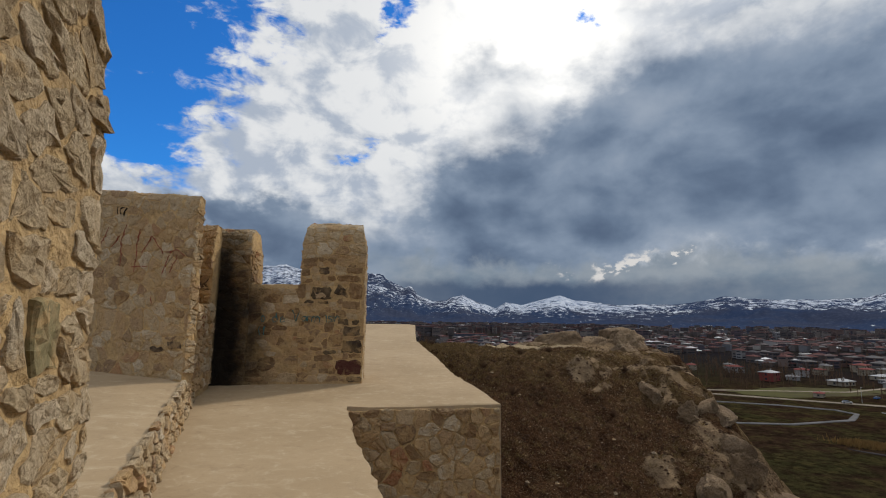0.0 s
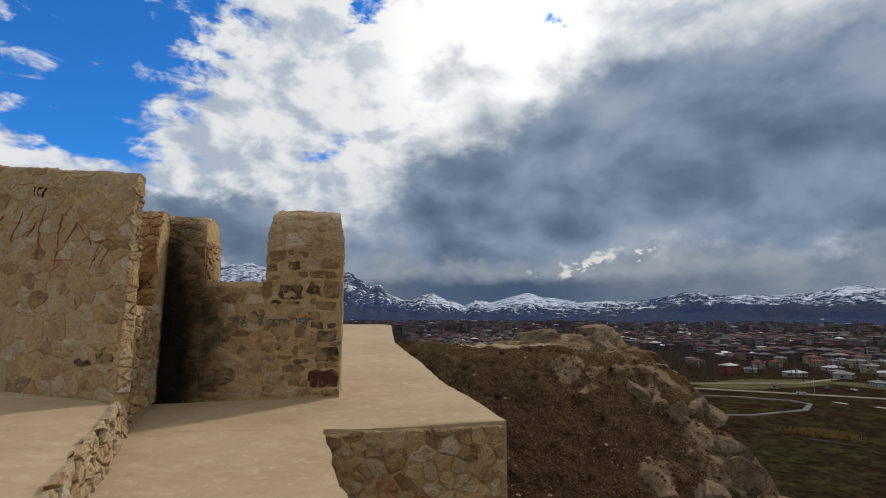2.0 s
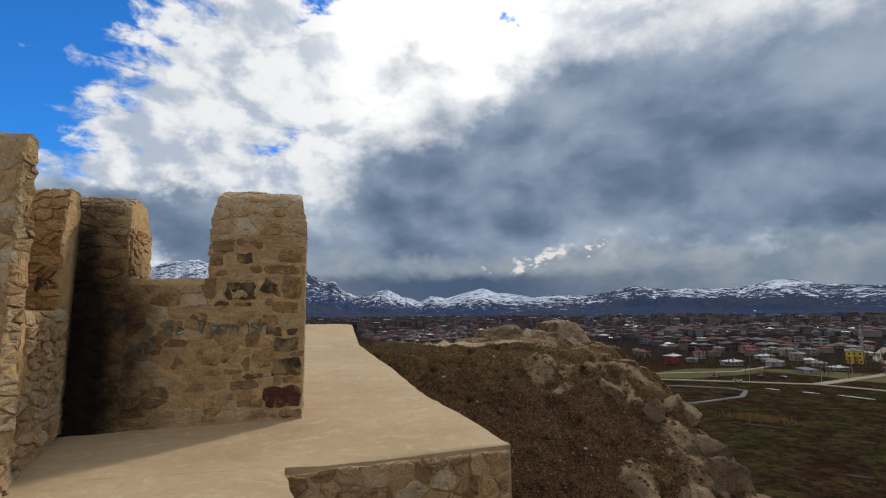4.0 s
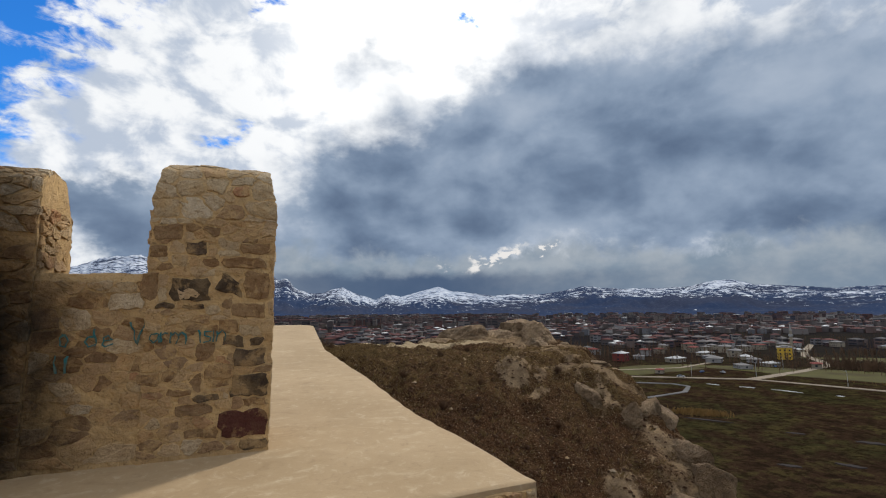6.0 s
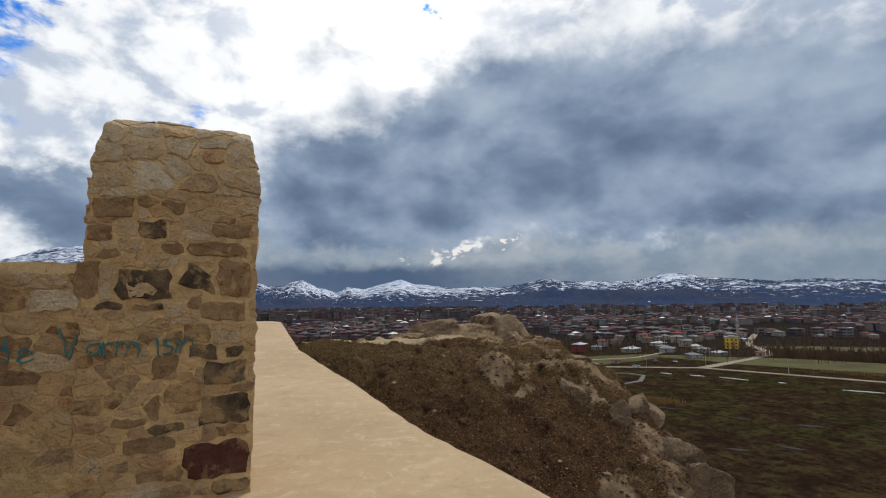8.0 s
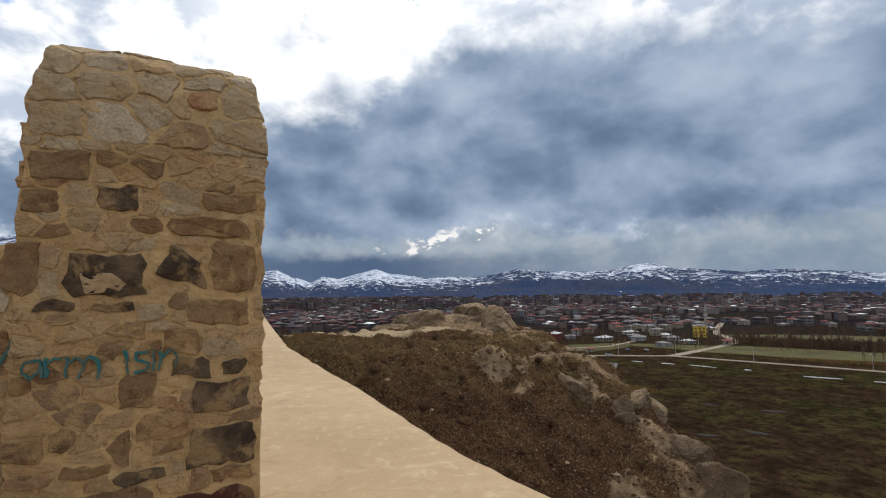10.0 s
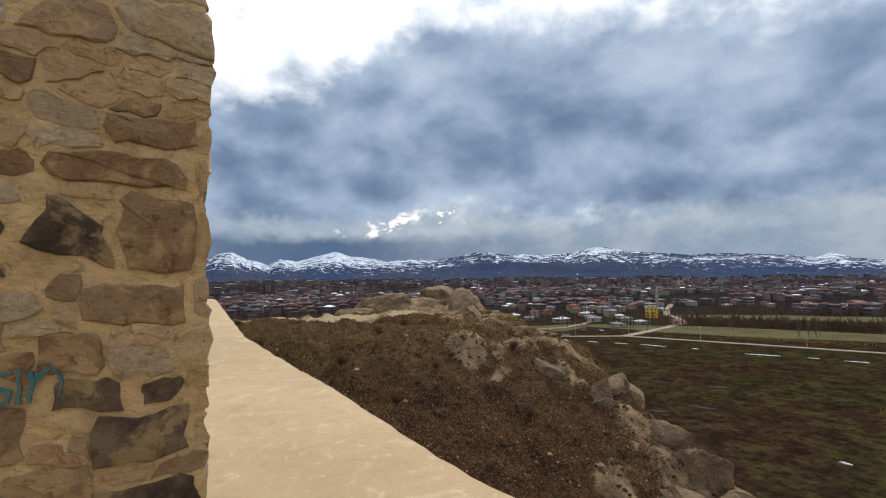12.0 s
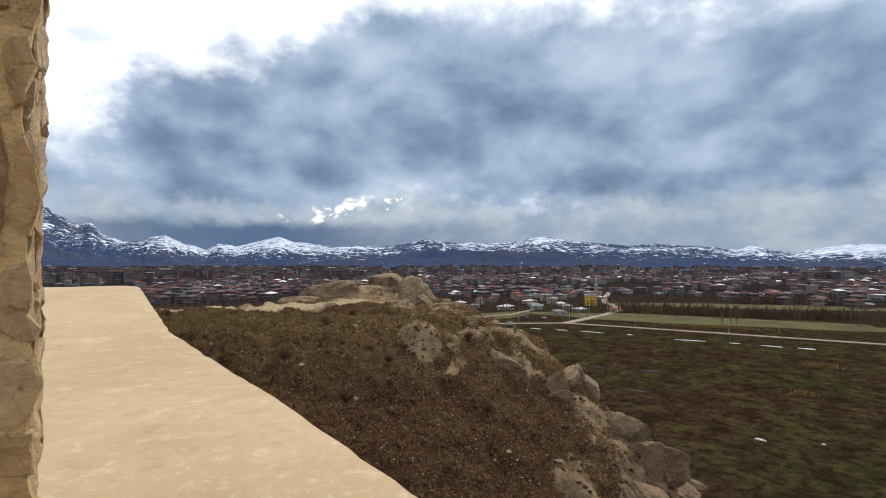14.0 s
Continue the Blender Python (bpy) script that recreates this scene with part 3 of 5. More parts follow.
def build_mountains():
    rows = 56
    azs = [-180 + 1.2 * k for k in range(122)] + [-33.6 + 0.085 * k for k in range(1330)] + [79.5 + 1.2 * k for k in range(84)]
    cols = len(azs)
    verts, level = [], []
    crest = [float(np.interp(az, RIDGE_AZ, RIDGE_EL)) + 0.07 * wob(az, 0, 0, 2.2) + (0.05 + 0.10 * (-24 < az < -4)) * wob(az, 5, 0, 0.7) for az in azs]
    snow = [float(np.interp(az, SNOW_AZ, SNOW)) for az in azs]
    for i in range(rows + 1):
        s = i / rows
        for az, e, white in zip(azs, crest, snow):
            a = radians(az)
            r = 2500 + 2250 * s
            x, y = r * math.sin(a), r * math.cos(a)
            top = 1.4 + 4750 * math.tan(radians(max(0.5, e)))
            body = s ** 1.6
            rid = noise.ridged_multi_fractal(Vector((x / 420, y / 420, 0.3)), 0.9, 2.1, 7, 1.0, 2.0)
            bump = (rid - 1.0) * 62 * math.sin(math.pi * min(1, s * 1.01)) * (0.35 + 0.16 * e)
            foot = 46 * math.exp(-(((az - 36) / 9.0) ** 2) - ((s - 0.40) / 0.12) ** 2) * (0.8 + 0.5 * wob(az, 1, 0, 3.0))
            verts.append((x, y, max(PLAIN + 1.5 + (top - PLAIN) * body + bump * 0.8 + foot - 3 * (s == 0), PLAIN - 2)))
            level.append((white - 0.03) * smooth(0.10, 0.95, s) + 0.16 * (rid - 1.0) - foot / 140)
    faces = []
    for i in range(rows):
        for j in range(cols):
            k = (j + 1) % cols
            faces.append((i * cols + j, i * cols + k, (i + 1) * cols + k, (i + 1) * cols + j))
    me = mesh_of("backdrop", verts, faces, True)
    layer = me.attributes.new("level", "FLOAT", "POINT")
    layer.data.foreach_set("value", level)
    tagged(part("backdrop", me, mat_snow), "snow-streaked dark mountain range tinted with blue haze beyond the town", "mountains", kind="structure")


build_mountains()

# ---------- the walkway and the raised platform ----------


def notch_x(y):
    """Outer edge of the near walkway, this side of the corner."""
    return float(np.interp(y, (-12, 3.76, 5.72, 7.05), (5.0, -0.29, -0.93, -1.3)))


def platform_x(y):
    return float(np.interp(y, (-12, 3.8, 7.5), (4.3, -2.32, -3.88)))


def near_walk(i, j):
    y = -12 + 19.05 * i / 120
    t = j / 16
    x = -7 + (notch_x(y) + 7) * t
    if j == 16:
        x += 0.035 * wob(x, y, 0, 0.25)
    return x, y, floor_z(y) + 0.012 * wob(x, y, 0, 1.1) - (0.02 if j == 16 and y < 6.6 else 0)


def far_walk(i, j):
    s, t = i / 90, j / 24
    y = 7.05 + 17.4 * s
    x = -7 + (edge_x(max(y, 7.5)) + 7) * t
    if i == 0:
        y += 0.45 * max(0.0, (x + 1.3) / 2.37)
    else:
        y = max(y, 7.05 + 0.45 * max(0.0, (x + 1.3) / 2.37) + 0.02 * i)
    if j == 24:
        x += 0.03 * wob(x, y, 0, 0.3)
    drop = 0.5 * smooth(22.6, 24.4, y + 0.35 * max(0.0, x + 1.8)) + 0.012 * max(0, y - 21.5)
    return x, y, floor_z(y) + 0.012 * wob(x, y, 0, 1.1) - drop - (0.02 if j == 24 or (i == 0 and x > -1.2) else 0)


strip("floor", mat_screed, 120, 16, near_walk, 6.5, label="worn tan earth-screed walkway along the fortress wall", category="walkway")
strip("floor", mat_screed, 90, 24, far_walk, 6.5, label="sloping tan earth-screed walkway with a ragged outer edge", category="walkway")


def platform(i, j):
    y = -12 + 19.6 * i / 110
    t = j / 14
    x = -9 + (platform_x(y) - 0.12 + 9) * t
    if j == 14:
        x += 0.05 * wob(x, y, 0, 0.3)
    return x, y, floor_z(y) + 0.40 + 0.012 * wob(x, y, 4, 1.0) - (0.03 if j == 14 else 0)


platform_ob = strip("floor", mat_screed, 110, 14, platform, 0.7, label="raised tan screed platform with a rubble stone edge", category="platform")

# ---------- rubble masonry ----------


def clip(poly, a, b, c):
    """The part of a polygon where a * u + b * v <= c."""
    out = []
    for i, p in enumerate(poly):
        q = poly[(i + 1) % len(poly)]
        dp, dq = a * p[0] + b * p[1] - c, a * q[0] + b * q[1] - c
        if dp <= 0:
            out.append(p)
        if dp * dq < 0:
            t = dp / (dp - dq)
            out.append((p[0] + (q[0] - p[0]) * t, p[1] + (q[1] - p[1]) * t))
    return out


def uneven(p):
    """Unevenness of a rubble wall's mortar face."""
    x, y, z = p
    fine = 0.008 * wob(x, y, z, 0.07, 4)
    return Vector((0.022 * wob(x, y, z, 0.28, 1) + fine, 0.022 * wob(x, y, z, 0.35, 2) + fine, 0.022 * wob(x, y, z, 0.35, 3)))


def ragged(poly, step, rng):
    """The outline in short steps, worn round at the corners and chipped along the sides."""
    pts = []
    for i, p in enumerate(poly):
        q = poly[(i + 1) % len(poly)]
        m = max(1, min(6, round(math.hypot(q[0] - p[0], q[1] - p[1]) / step)))
        pts += [(p[0] + (q[0] - p[0]) * k / m, p[1] + (q[1] - p[1]) * k / m) for k in range(m)]
    n = len(pts)
    soft = [(0.14 * pts[i - 1][0] + 0.72 * pts[i][0] + 0.14 * pts[(i + 1) % n][0], 0.14 * pts[i - 1][1] + 0.72 * pts[i][1] + 0.14 * pts[(i + 1) % n][1]) for i in range(n)]
    chip = 0.26 * step
    return [(u + rng.uniform(-chip, chip), v + rng.uniform(-chip, chip)) for u, v in soft]


def stone_from(parent, surf, poly, depth, mat, rng, rough=0.22):
    """One stone from its outline on a wall surface: a chipped edge, a rough raised face."""
    cu, cv = sum(p[0] for p in poly) / len(poly), sum(p[1] for p in poly) / len(poly)
    span = max(max(u for u, v in poly) - min(u for u, v in poly), max(v for u, v in poly) - min(v for u, v in poly))
    ring = ragged(poly, min(0.06, max(0.032, span / 5)), rng)
    centre, _ = surf(cu, cv)
    n = len(ring)
    verts = []
    lean, tip = rng.uniform(-0.4, 0.4), rng.uniform(-0.4, 0.4)
    size = max(0.05, max(abs(u - cu) for u, v in ring))
    levels = ((1.0, -0.03), (0.985, 0.5 * depth), (rng.uniform(0.88, 0.94), depth), (0.5, depth * 1.12))
    for scale, d in levels:
        for u, v in ring:
            uu, vv = cu + (u - cu) * scale, cv + (v - cv) * scale
            p, nrm = surf(uu, vv)
            k = d if d < 0 else d * (1 + lean * (uu - cu) / size + tip * (vv - cv) / size + rng.uniform(-rough, rough))
            verts.append(p + uneven(p) + nrm.normalized() * k - centre)
    p, nrm = surf(cu + rng.uniform(-0.02, 0.02), cv + rng.uniform(-0.015, 0.015))
    verts.append(p + uneven(p) + nrm.normalized() * depth * rng.uniform(0.9, 1.0 + rough) - centre)
    faces = []
    for lv in (0, n, 2 * n):
        faces += [(lv + i, lv + (i + 1) % n, lv + n + (i + 1) % n, lv + n + i) for i in range(n)]
    faces += [(3 * n + i, 3 * n + (i + 1) % n, 4 * n) for i in range(n)]
    # faces must look outwards
    a, b, c = verts[3 * n], verts[3 * n + 1], verts[4 * n]
    if (b - a).cross(c - a).dot(nrm) < 0:
        faces = [tuple(reversed(f)) for f in faces]
    me = mesh_of("stone", verts, faces)
    me.materials.append(mat)
    ob = new("stone", me)
    ob.parent = parent
    ob.matrix_basis = Matrix.Translation(centre)
    return ob


def slab(parent, surf, rect, depth, mat, seed):
    """A single squared stone."""
    a, b, c, d = rect
    r = random.Random(seed)
    j = 0.05
    w, h = c - a, d - b
    poly = [(a + w * r.uniform(0, j), b + h * r.uniform(0, j)), (c - w * r.uniform(0, j), b + h * r.uniform(0, j)), (c - w * r.uniform(0, j), d - h * r.uniform(0, 2 * j)), (a + w * r.uniform(0, 2 * j), d - h * r.uniform(0, j))]
    return stone_from(parent, surf, poly, depth, mat, r)


def rubble(parent, surf, u0, u1, v0, v1, size, seed, taken=(), pick=None, depth=0.02, gap=0.018, flat=1.7, skip=0.05, rough=0.22):
    """Fills a wall surface with fitted random rubble (cells round scattered seeds), round the stones already laid."""
    rng = random.Random(seed)
    area = (u1 - u0) * (v1 - v0) * flat
    want = int(area / (size * size) * 1.05)
    sites = []
    tries = 0
    while len(sites) < want and tries < want * 60:
        tries += 1
        p = (rng.uniform(u0, u1), rng.uniform(v0, v1) * flat)
        near_by = size * (0.42 + 0.55 * noise.noise(Vector((p[0] * 2.2 + seed, p[1] * 1.4, seed))) ** 2 + 0.35 * rng.random())
        if any(a < p[0] < c and b < p[1] / flat < d for a, b, c, d in taken):
            continue
        if all((p[0] - q[0]) ** 2 + (p[1] - q[1]) ** 2 > near_by * near_by for q in sites):
            sites.append(p)
    for i, p in enumerate(sites):
        cell = [(u0, v0 * flat), (u1, v0 * flat), (u1, v1 * flat), (u0, v1 * flat)]
        others = sorted((q for j, q in enumerate(sites) if j != i), key=lambda q: (q[0] - p[0]) ** 2 + (q[1] - p[1]) ** 2)[:22]
        for q in others:
            du, dv = q[0] - p[0], q[1] - p[1]
            m = math.hypot(du, dv)
            cell = clip(cell, du / m, dv / m, (du * (p[0] + q[0]) + dv * (p[1] + q[1])) / 2 / m - gap * 0.6)
            if len(cell) < 3:
                break
        for a, b, c, d in taken:
            if len(cell) < 3:
                break
            b2, d2 = b * flat, d * flat
            sides = [(a - p[0], (1, 0, a - gap * 0.5)), (p[0] - c, (-1, 0, -c - gap * 0.5)), (b2 - p[1], (0, 1, b2 - gap * 0.5)), (p[1] - d2, (0, -1, -d2 - gap * 0.5))]
            if max(u for u, _ in cell) > a and min(u for u, _ in cell) < c and max(v for _, v in cell) > b2 and min(v for _, v in cell) < d2:
                cell = clip(cell, *max(sides)[1])
        if len(cell) < 3 or rng.random() < skip:
            continue
        cell = [(u, v / flat) for u, v in cell]
        # drop needle corners
        slim = []
        for u, v in cell:
            if not slim or math.hypot(u - slim[-1][0], v - slim[-1][1]) > 0.022:
                slim.append((u, v))
        w, h = max(u for u, v in slim) - min(u for u, v in slim), max(v for u, v in slim) - min(v for u, v in slim)
        if len(slim) < 3 or w < 0.035 or h < 0.03:
            continue
        cu, cv = sum(u for u, v in slim) / len(slim), sum(v for u, v in slim) / len(slim)
        mat = pick(rng, cu, cv) if pick else mat_tan
        stone_from(parent, surf, slim, depth * rng.uniform(0.45, 1.3), mat, rng, rough)


def loft(name, mat, rings, label, category):
    """A solid from closed rings of equal length, subdivided beforehand, roughened a little; ends closed."""
    m = len(rings[0])
    verts = []
    for ring in rings:
        for x, y, z in ring:
            verts.append(tuple(Vector((x, y, z)) + uneven((x, y, z))))
    faces = []
    for i in range(len(rings) - 1):
        faces += [(i * m + j, (i + 1) * m + j, (i + 1) * m + (j + 1) % m, i * m + (j + 1) % m) for j in range(m)]
    faces.append(tuple(range(m)))
    last = (len(rings) - 1) * m
    faces.append(tuple(last + j for j in reversed(range(m))))
    bm = bmesh.new()
    me0 = mesh_of(name, verts, faces)
    bm.from_mesh(me0)
    bmesh.ops.recalc_face_normals(bm, faces=bm.faces)
    ob = part(name, bm, mat)
    return tagged(ob, label, category, kind="structure")


def profile_points(profile, step):
    """Even points along an open polyline of (depth, z), with arc lengths."""
    out = []
    for (a, b), (c, d) in zip(profile, profile[1:]):
        k = max(1, int(math.hypot(c - a, d - b) / step))
        out += [(a + (c - a) * i / k, b + (d - b) * i / k) for i in range(k)]
    return out + [profile[-1]]


class Block:
    """A stretch of masonry: an upright profile (depth inwards, height) drawn along a line in plan."""

    def __init__(self, name, origin, along, length, profile, mat, label, taper=0.0, round_from=99.0, rise=0.0, step=0.042, bulge=None, outward=None):
        self.o, self.a, self.n = Vector(origin), Vector((*along, 0)).normalized(), None
        self.out = Vector((self.a.y, -self.a.x, 0))
        if outward and self.out.dot(Vector((*outward, 0))) < 0:
            self.out = -self.out
        self.length, self.profile, self.taper, self.from_z, self.rise, self.bulge = length, profile, taper, round_from, rise, bulge
        self.arc = [0.0]
        for (a, b), (c, d) in zip(profile, profile[1:]):
            self.arc.append(self.arc[-1] + math.hypot(c - a, d - b))
        k = max(2, int(length / step))
        pts = profile_points(profile, step)
        rings = []
        for i in range(k + 1):
            u = length * i / k
            rings.append([tuple(self.world(u, d, z)) for d, z in pts])
        self.ob = loft(name, mat, rings, label, "stone wall")

    def world(self, u, d, z):
        if z > self.from_z:
            k = 1 - self.taper * ((z - self.from_z) / 0.5) ** 1.6
            u = self.length / 2 + (u - self.length / 2) * k
        if self.bulge:
            u += self.bulge(z) * max(0.0, 1 - u / 2.5)
        return self.o + self.a * u - self.out * d + Vector((0, 0, z + self.rise * u * (1 if z > 1.0 else 0)))

    def surf(self, u, v):
        """Front surface by arc length from the foot."""
        v = max(0.0, min(self.arc[-1] - 0.01, v))
        for i in range(len(self.arc) - 1):
            if v <= self.arc[i + 1]:
                t = (v - self.arc[i]) / (self.arc[i + 1] - self.arc[i])
                (a, b), (c, d) = self.profile[i], self.profile[i + 1]
                p = self.world(u, a + (c - a) * t, b + (d - b) * t)
                slope = Vector((0, 0, d - b)) - self.out * (c - a)
                nrm = self.a.cross(slope)
                if nrm.dot(self.out) < -1e-4 or (abs(nrm.dot(self.out)) <= 1e-4 and nrm.z < 0):
                    nrm = -nrm
                return p, nrm
        return None

    def end(self, side):
        """The end wall's surface: u inwards from the front, v up."""
        def surf(u, v):
            return self.world(0 if side == 0 else self.length, u, v), (-self.a if side == 0 else self.a)
        return surf


HOOD = [(0.0, -0.6), (0.0, 2.50), (0.04, 2.73), (0.12, 2.91), (0.27, 3.02), (0.48, 3.06), (0.68, 3.01), (0.82, 2.80), (0.88, 2.46), (0.88, -0.6)]
HOOD_LOW = [(d, z - 0.19 if z > 2 else z) for d, z in HOOD]
P_O, P_A = (-1.375, 8.70, 0.0), (-0.993, -0.12)
pillar = Block("wall_1", P_O, P_A, 1.18, HOOD, mat_mortar, "tall tan rubble stone merlon with dark basalt quoins beside the walkway", taper=0.14, round_from=2.5, step=0.03, outward=(0, -1))
sill_o = Vector(P_O) + Vector((*P_A, 0)) * 1.18
sill = Block("wall_2", tuple(sill_o), P_A, 0.94, [(0.015, -0.6), (0.015, 1.72), (0.07, 1.80), (0.8, 1.83), (0.86, 1.72), (0.86, -0.6)], mat_mortar, "low stretch of rubble parapet between two merlons, with teal scrawl", step=0.03, outward=(0, -1))
mer_o = Vector(P_O) + Vector((*P_A, 0)) * 2.12
merlon = Block("wall_3", tuple(mer_o), P_A, 1.7, HOOD_LOW, mat_mortar, "soot-blackened rubble stone merlon in the wall's inner corner", taper=0.05, round_from=2.35, step=0.03, outward=(0, -1))

SPECIAL = {
    "dark": [(0.59, 1.54, 1.0, 1.78), (0.91, 1.46, 1.11, 1.52), (0.64, 1.46, 0.86, 1.51), (0.25, 1.06, 0.47, 1.18), (0.08, 1.07, 0.22, 1.17), (0.03, 0.86, 0.36, 1.05), (0.02, 0.55, 0.4, 0.79), (0.48, 0.53, 0.72, 0.6), (-0.01, 0.01, 0.28, 0.11), (0.66, 2.01, 0.85, 2.14)],
    "brown": [(1.09, 1.53, 1.23, 1.84), (0.03, 1.53, 0.3, 1.85), (0.05, 1.35, 0.41, 1.5), (0.53, 0.39, 0.89, 0.52), (0.33, 0.74, 0.64, 0.88), (0.54, 0.9, 0.73, 1.1), (1.01, 0.7, 1.23, 0.82), (0.02, 0.45, 0.25, 0.53), (0.89, 2.14, 1.17, 2.32), (0.04, 1.87, 0.54, 2.0), (1.02, 1.96, 1.17, 2.09), (0.32, 1.19, 0.52, 1.33), (0.03, 2.04, 0.34, 2.15)],
    "red": [(0.01, 0.12, 0.49, 0.42)],
}
FOOT = 0.6  # the blocks' faces begin this far under the floor


def pick_pillar(rng, u, v):
    if v > 3.05 and rng.random() < 0.06:
        return mat_orange
    if v > 2.95:
        return mat_pale if rng.random() < 0.7 else mat_tan
    k = rng.random()
    return mat_brown if k < 0.16 else (mat_pale if k < 0.33 else mat_tan)


def lay_pillar():
    taken = []
    for name, mat in (("dark", mat_dark), ("brown", mat_brown), ("red", mat_red)):
        for a, b, c, d in SPECIAL[name]:
            taken.append((a, b + FOOT, c, d + FOOT))
            slab(pillar.ob, pillar.surf, taken[-1], 0.010, mat, len(taken))
    # a slanting dark block, and mortar left on the face of the long dark one
    taken.append((0.31, 1.55 + FOOT, 0.57, 1.81 + FOOT))
    stone_from(pillar.ob, pillar.surf, [(u, v + FOOT) for u, v in ((0.50, 1.82), (0.31, 1.69), (0.295, 1.545), (0.40, 1.60), (0.575, 1.67))], 0.010, mat_dark, random.Random(5))
    stone_from(pillar.ob, pillar.surf, [(u, v + FOOT) for u, v in ((0.72, 1.565), (0.86, 1.56), (0.93, 1.62), (0.90, 1.69), (0.83, 1.66), (0.77, 1.67), (0.70, 1.62))], 0.013, mat_tan, random.Random(9))
    taken.append((0.25, 2.66 + FOOT, 0.41, 2.78 + FOOT))
    slab(pillar.ob, pillar.surf, taken[-1], 0.014, mat_orange, 99)
    rubble(pillar.ob, pillar.surf, -0.012, 1.18, FOOT + 0.02, 2.98, 0.2, 11, taken=taken, pick=pick_pillar, depth=0.008, gap=0.012)
    rubble(pillar.ob, pillar.surf, -0.01, 1.18, 2.99, pillar.arc[6], 0.23, 17, taken=taken, pick=pick_pillar, depth=0.009, gap=0.016, flat=1.25, skip=0.02)
    rubble(pillar.ob, pillar.end(0), 0.03, 0.84, 0.02, 2.5, 0.24, 12, pick=lambda r, u, v: mat_pale if r.random() < 0.5 else mat_tan, depth=0.008)
    rubble(pillar.ob, pillar.end(1), 0.05, 0.8, 1.85, 2.45, 0.2, 13, depth=0.025)
    rubble(sill.ob, sill.surf, 0.0, 0.92, FOOT + 0.02, sill.arc[1], 0.23, 14, taken=[(0.02, 1.44 + FOOT, 0.33, 1.61 + FOOT)], pick=pick_pillar, depth=0.009, gap=0.012)
    slab(sill.ob, sill.surf, (0.02, 1.44 + FOOT, 0.33, 1.61 + FOOT), 0.014, mat_pale, 98)
    rubble(merlon.ob, merlon.surf, 0.0, 1.3, FOOT + 0.02, merlon.arc[5], 0.2, 15, pick=pick_pillar, depth=0.018, gap=0.016)
    rubble(merlon.ob, merlon.end(0), 0.05, 0.8, 1.85, 2.45, 0.2, 16, depth=0.025)


lay_pillar()

# the large block on the platform, its ledge and the set-back piece behind it
A_PROFILE = [(0.0, -0.1), (0.0, 2.80), (0.02, 2.96), (0.06, 3.05), (0.10, 3.08), (0.15, 3.03), (0.17, 2.80), (0.17, -0.1)]
block = Block("wall_4", (-3.73, 6.85, 0.0), (-0.94, 0.34), 5.2, A_PROFILE, mat_mortar, "broad tan rubble stone wall on the platform with faded red scrawl", rise=0.13, outward=(0, -1))
rubble(block.ob, block.surf, 0.0, 3.6, 0.35, block.arc[4], 0.27, 21, pick=lambda r, u, v: mat_pale if r.random() < 0.4 else (mat_brown if r.random() < 0.05 else mat_tan), depth=0.010, gap=0.016, flat=1.4, skip=0.03, taken=[(0.05, 1.22, 0.34, 1.38), (0.05, 0.78, 0.34, 0.92), (0.42, 0.72, 0.72, 0.84)])
for u, v, w, h in ((0.2, 1.3, 0.28, 0.12), (0.2, 0.85, 0.27, 0.12), (0.57, 0.78, 0.30, 0.09)):
    slab(block.ob, block.surf, (u - w / 2, v - h / 2, u + w / 2, v + h / 2), 0.014, mat_brown if v > 1 else mat_dark, int(v * 100))
rubble(block.ob, block.end(0), 0.0, 0.165, 0.02, 2.85, 0.15, 22, pick=lambda r, u, v: mat_pale if r.random() < 0.6 else mat_tan, depth=0.02)
ledge = Block("wall_5", (-3.97, 8.16, 0.0), (0.20, -0.98), 1.05, [(0.0, -0.6), (0.0, 1.32), (0.04, 1.39), (0.40, 1.42), (0.45, 1.3), (0.45, -0.6)], mat_mortar, "low rubble stone ledge in the inner corner", outward=(1, 0))
rubble(ledge.ob, ledge.surf, 0.0, 0.95, 0.62, ledge.arc[2], 0.2, 23, depth=0.03, pick=lambda r, u, v: mat_pale if r.random() < 0.5 else mat_tan)
setback = Block("wall_6", (-4.02, 8.10, 0.0), (-0.99, 0.10), 0.8, [(0.0, 0.0), (0.0, 2.60), (0.03, 2.76), (0.10, 2.84), (0.2, 2.82), (0.24, 2.6), (0.24, 0.0)], mat_mortar, "set-back stub of rubble wall beside the soot-black corner", outward=(0, -1))
rubble(setback.ob, setback.surf, 0.0, 0.6, 1.42, setback.arc[3], 0.2, 24, depth=0.025)
slab(setback.ob, setback.surf, (0.04, 1.6, 0.26, 1.94), 0.025, mat_dark, 4)
closing = Block("wall_7", (-4.5, 8.6, 0.0), (-0.05, -1.0), 0.9, [(0.0, -0.6), (0.0, 2.5), (0.3, 2.6), (0.3, -0.6)], mat_mortar, "back of the wall's inner corner, black with soot and painted shade", outward=(1, 0))

# the near wall beside the start of the walk
def swell(z):
    return -float(np.interp(z, (-0.5, 0.66, 1.15, 1.6, 2.05, 2.45, 2.8, 3.1, 3.6), (0.28, 0.28, 0.15, 0.08, 0.06, -0.08, -0.45, -0.65, -0.8)))


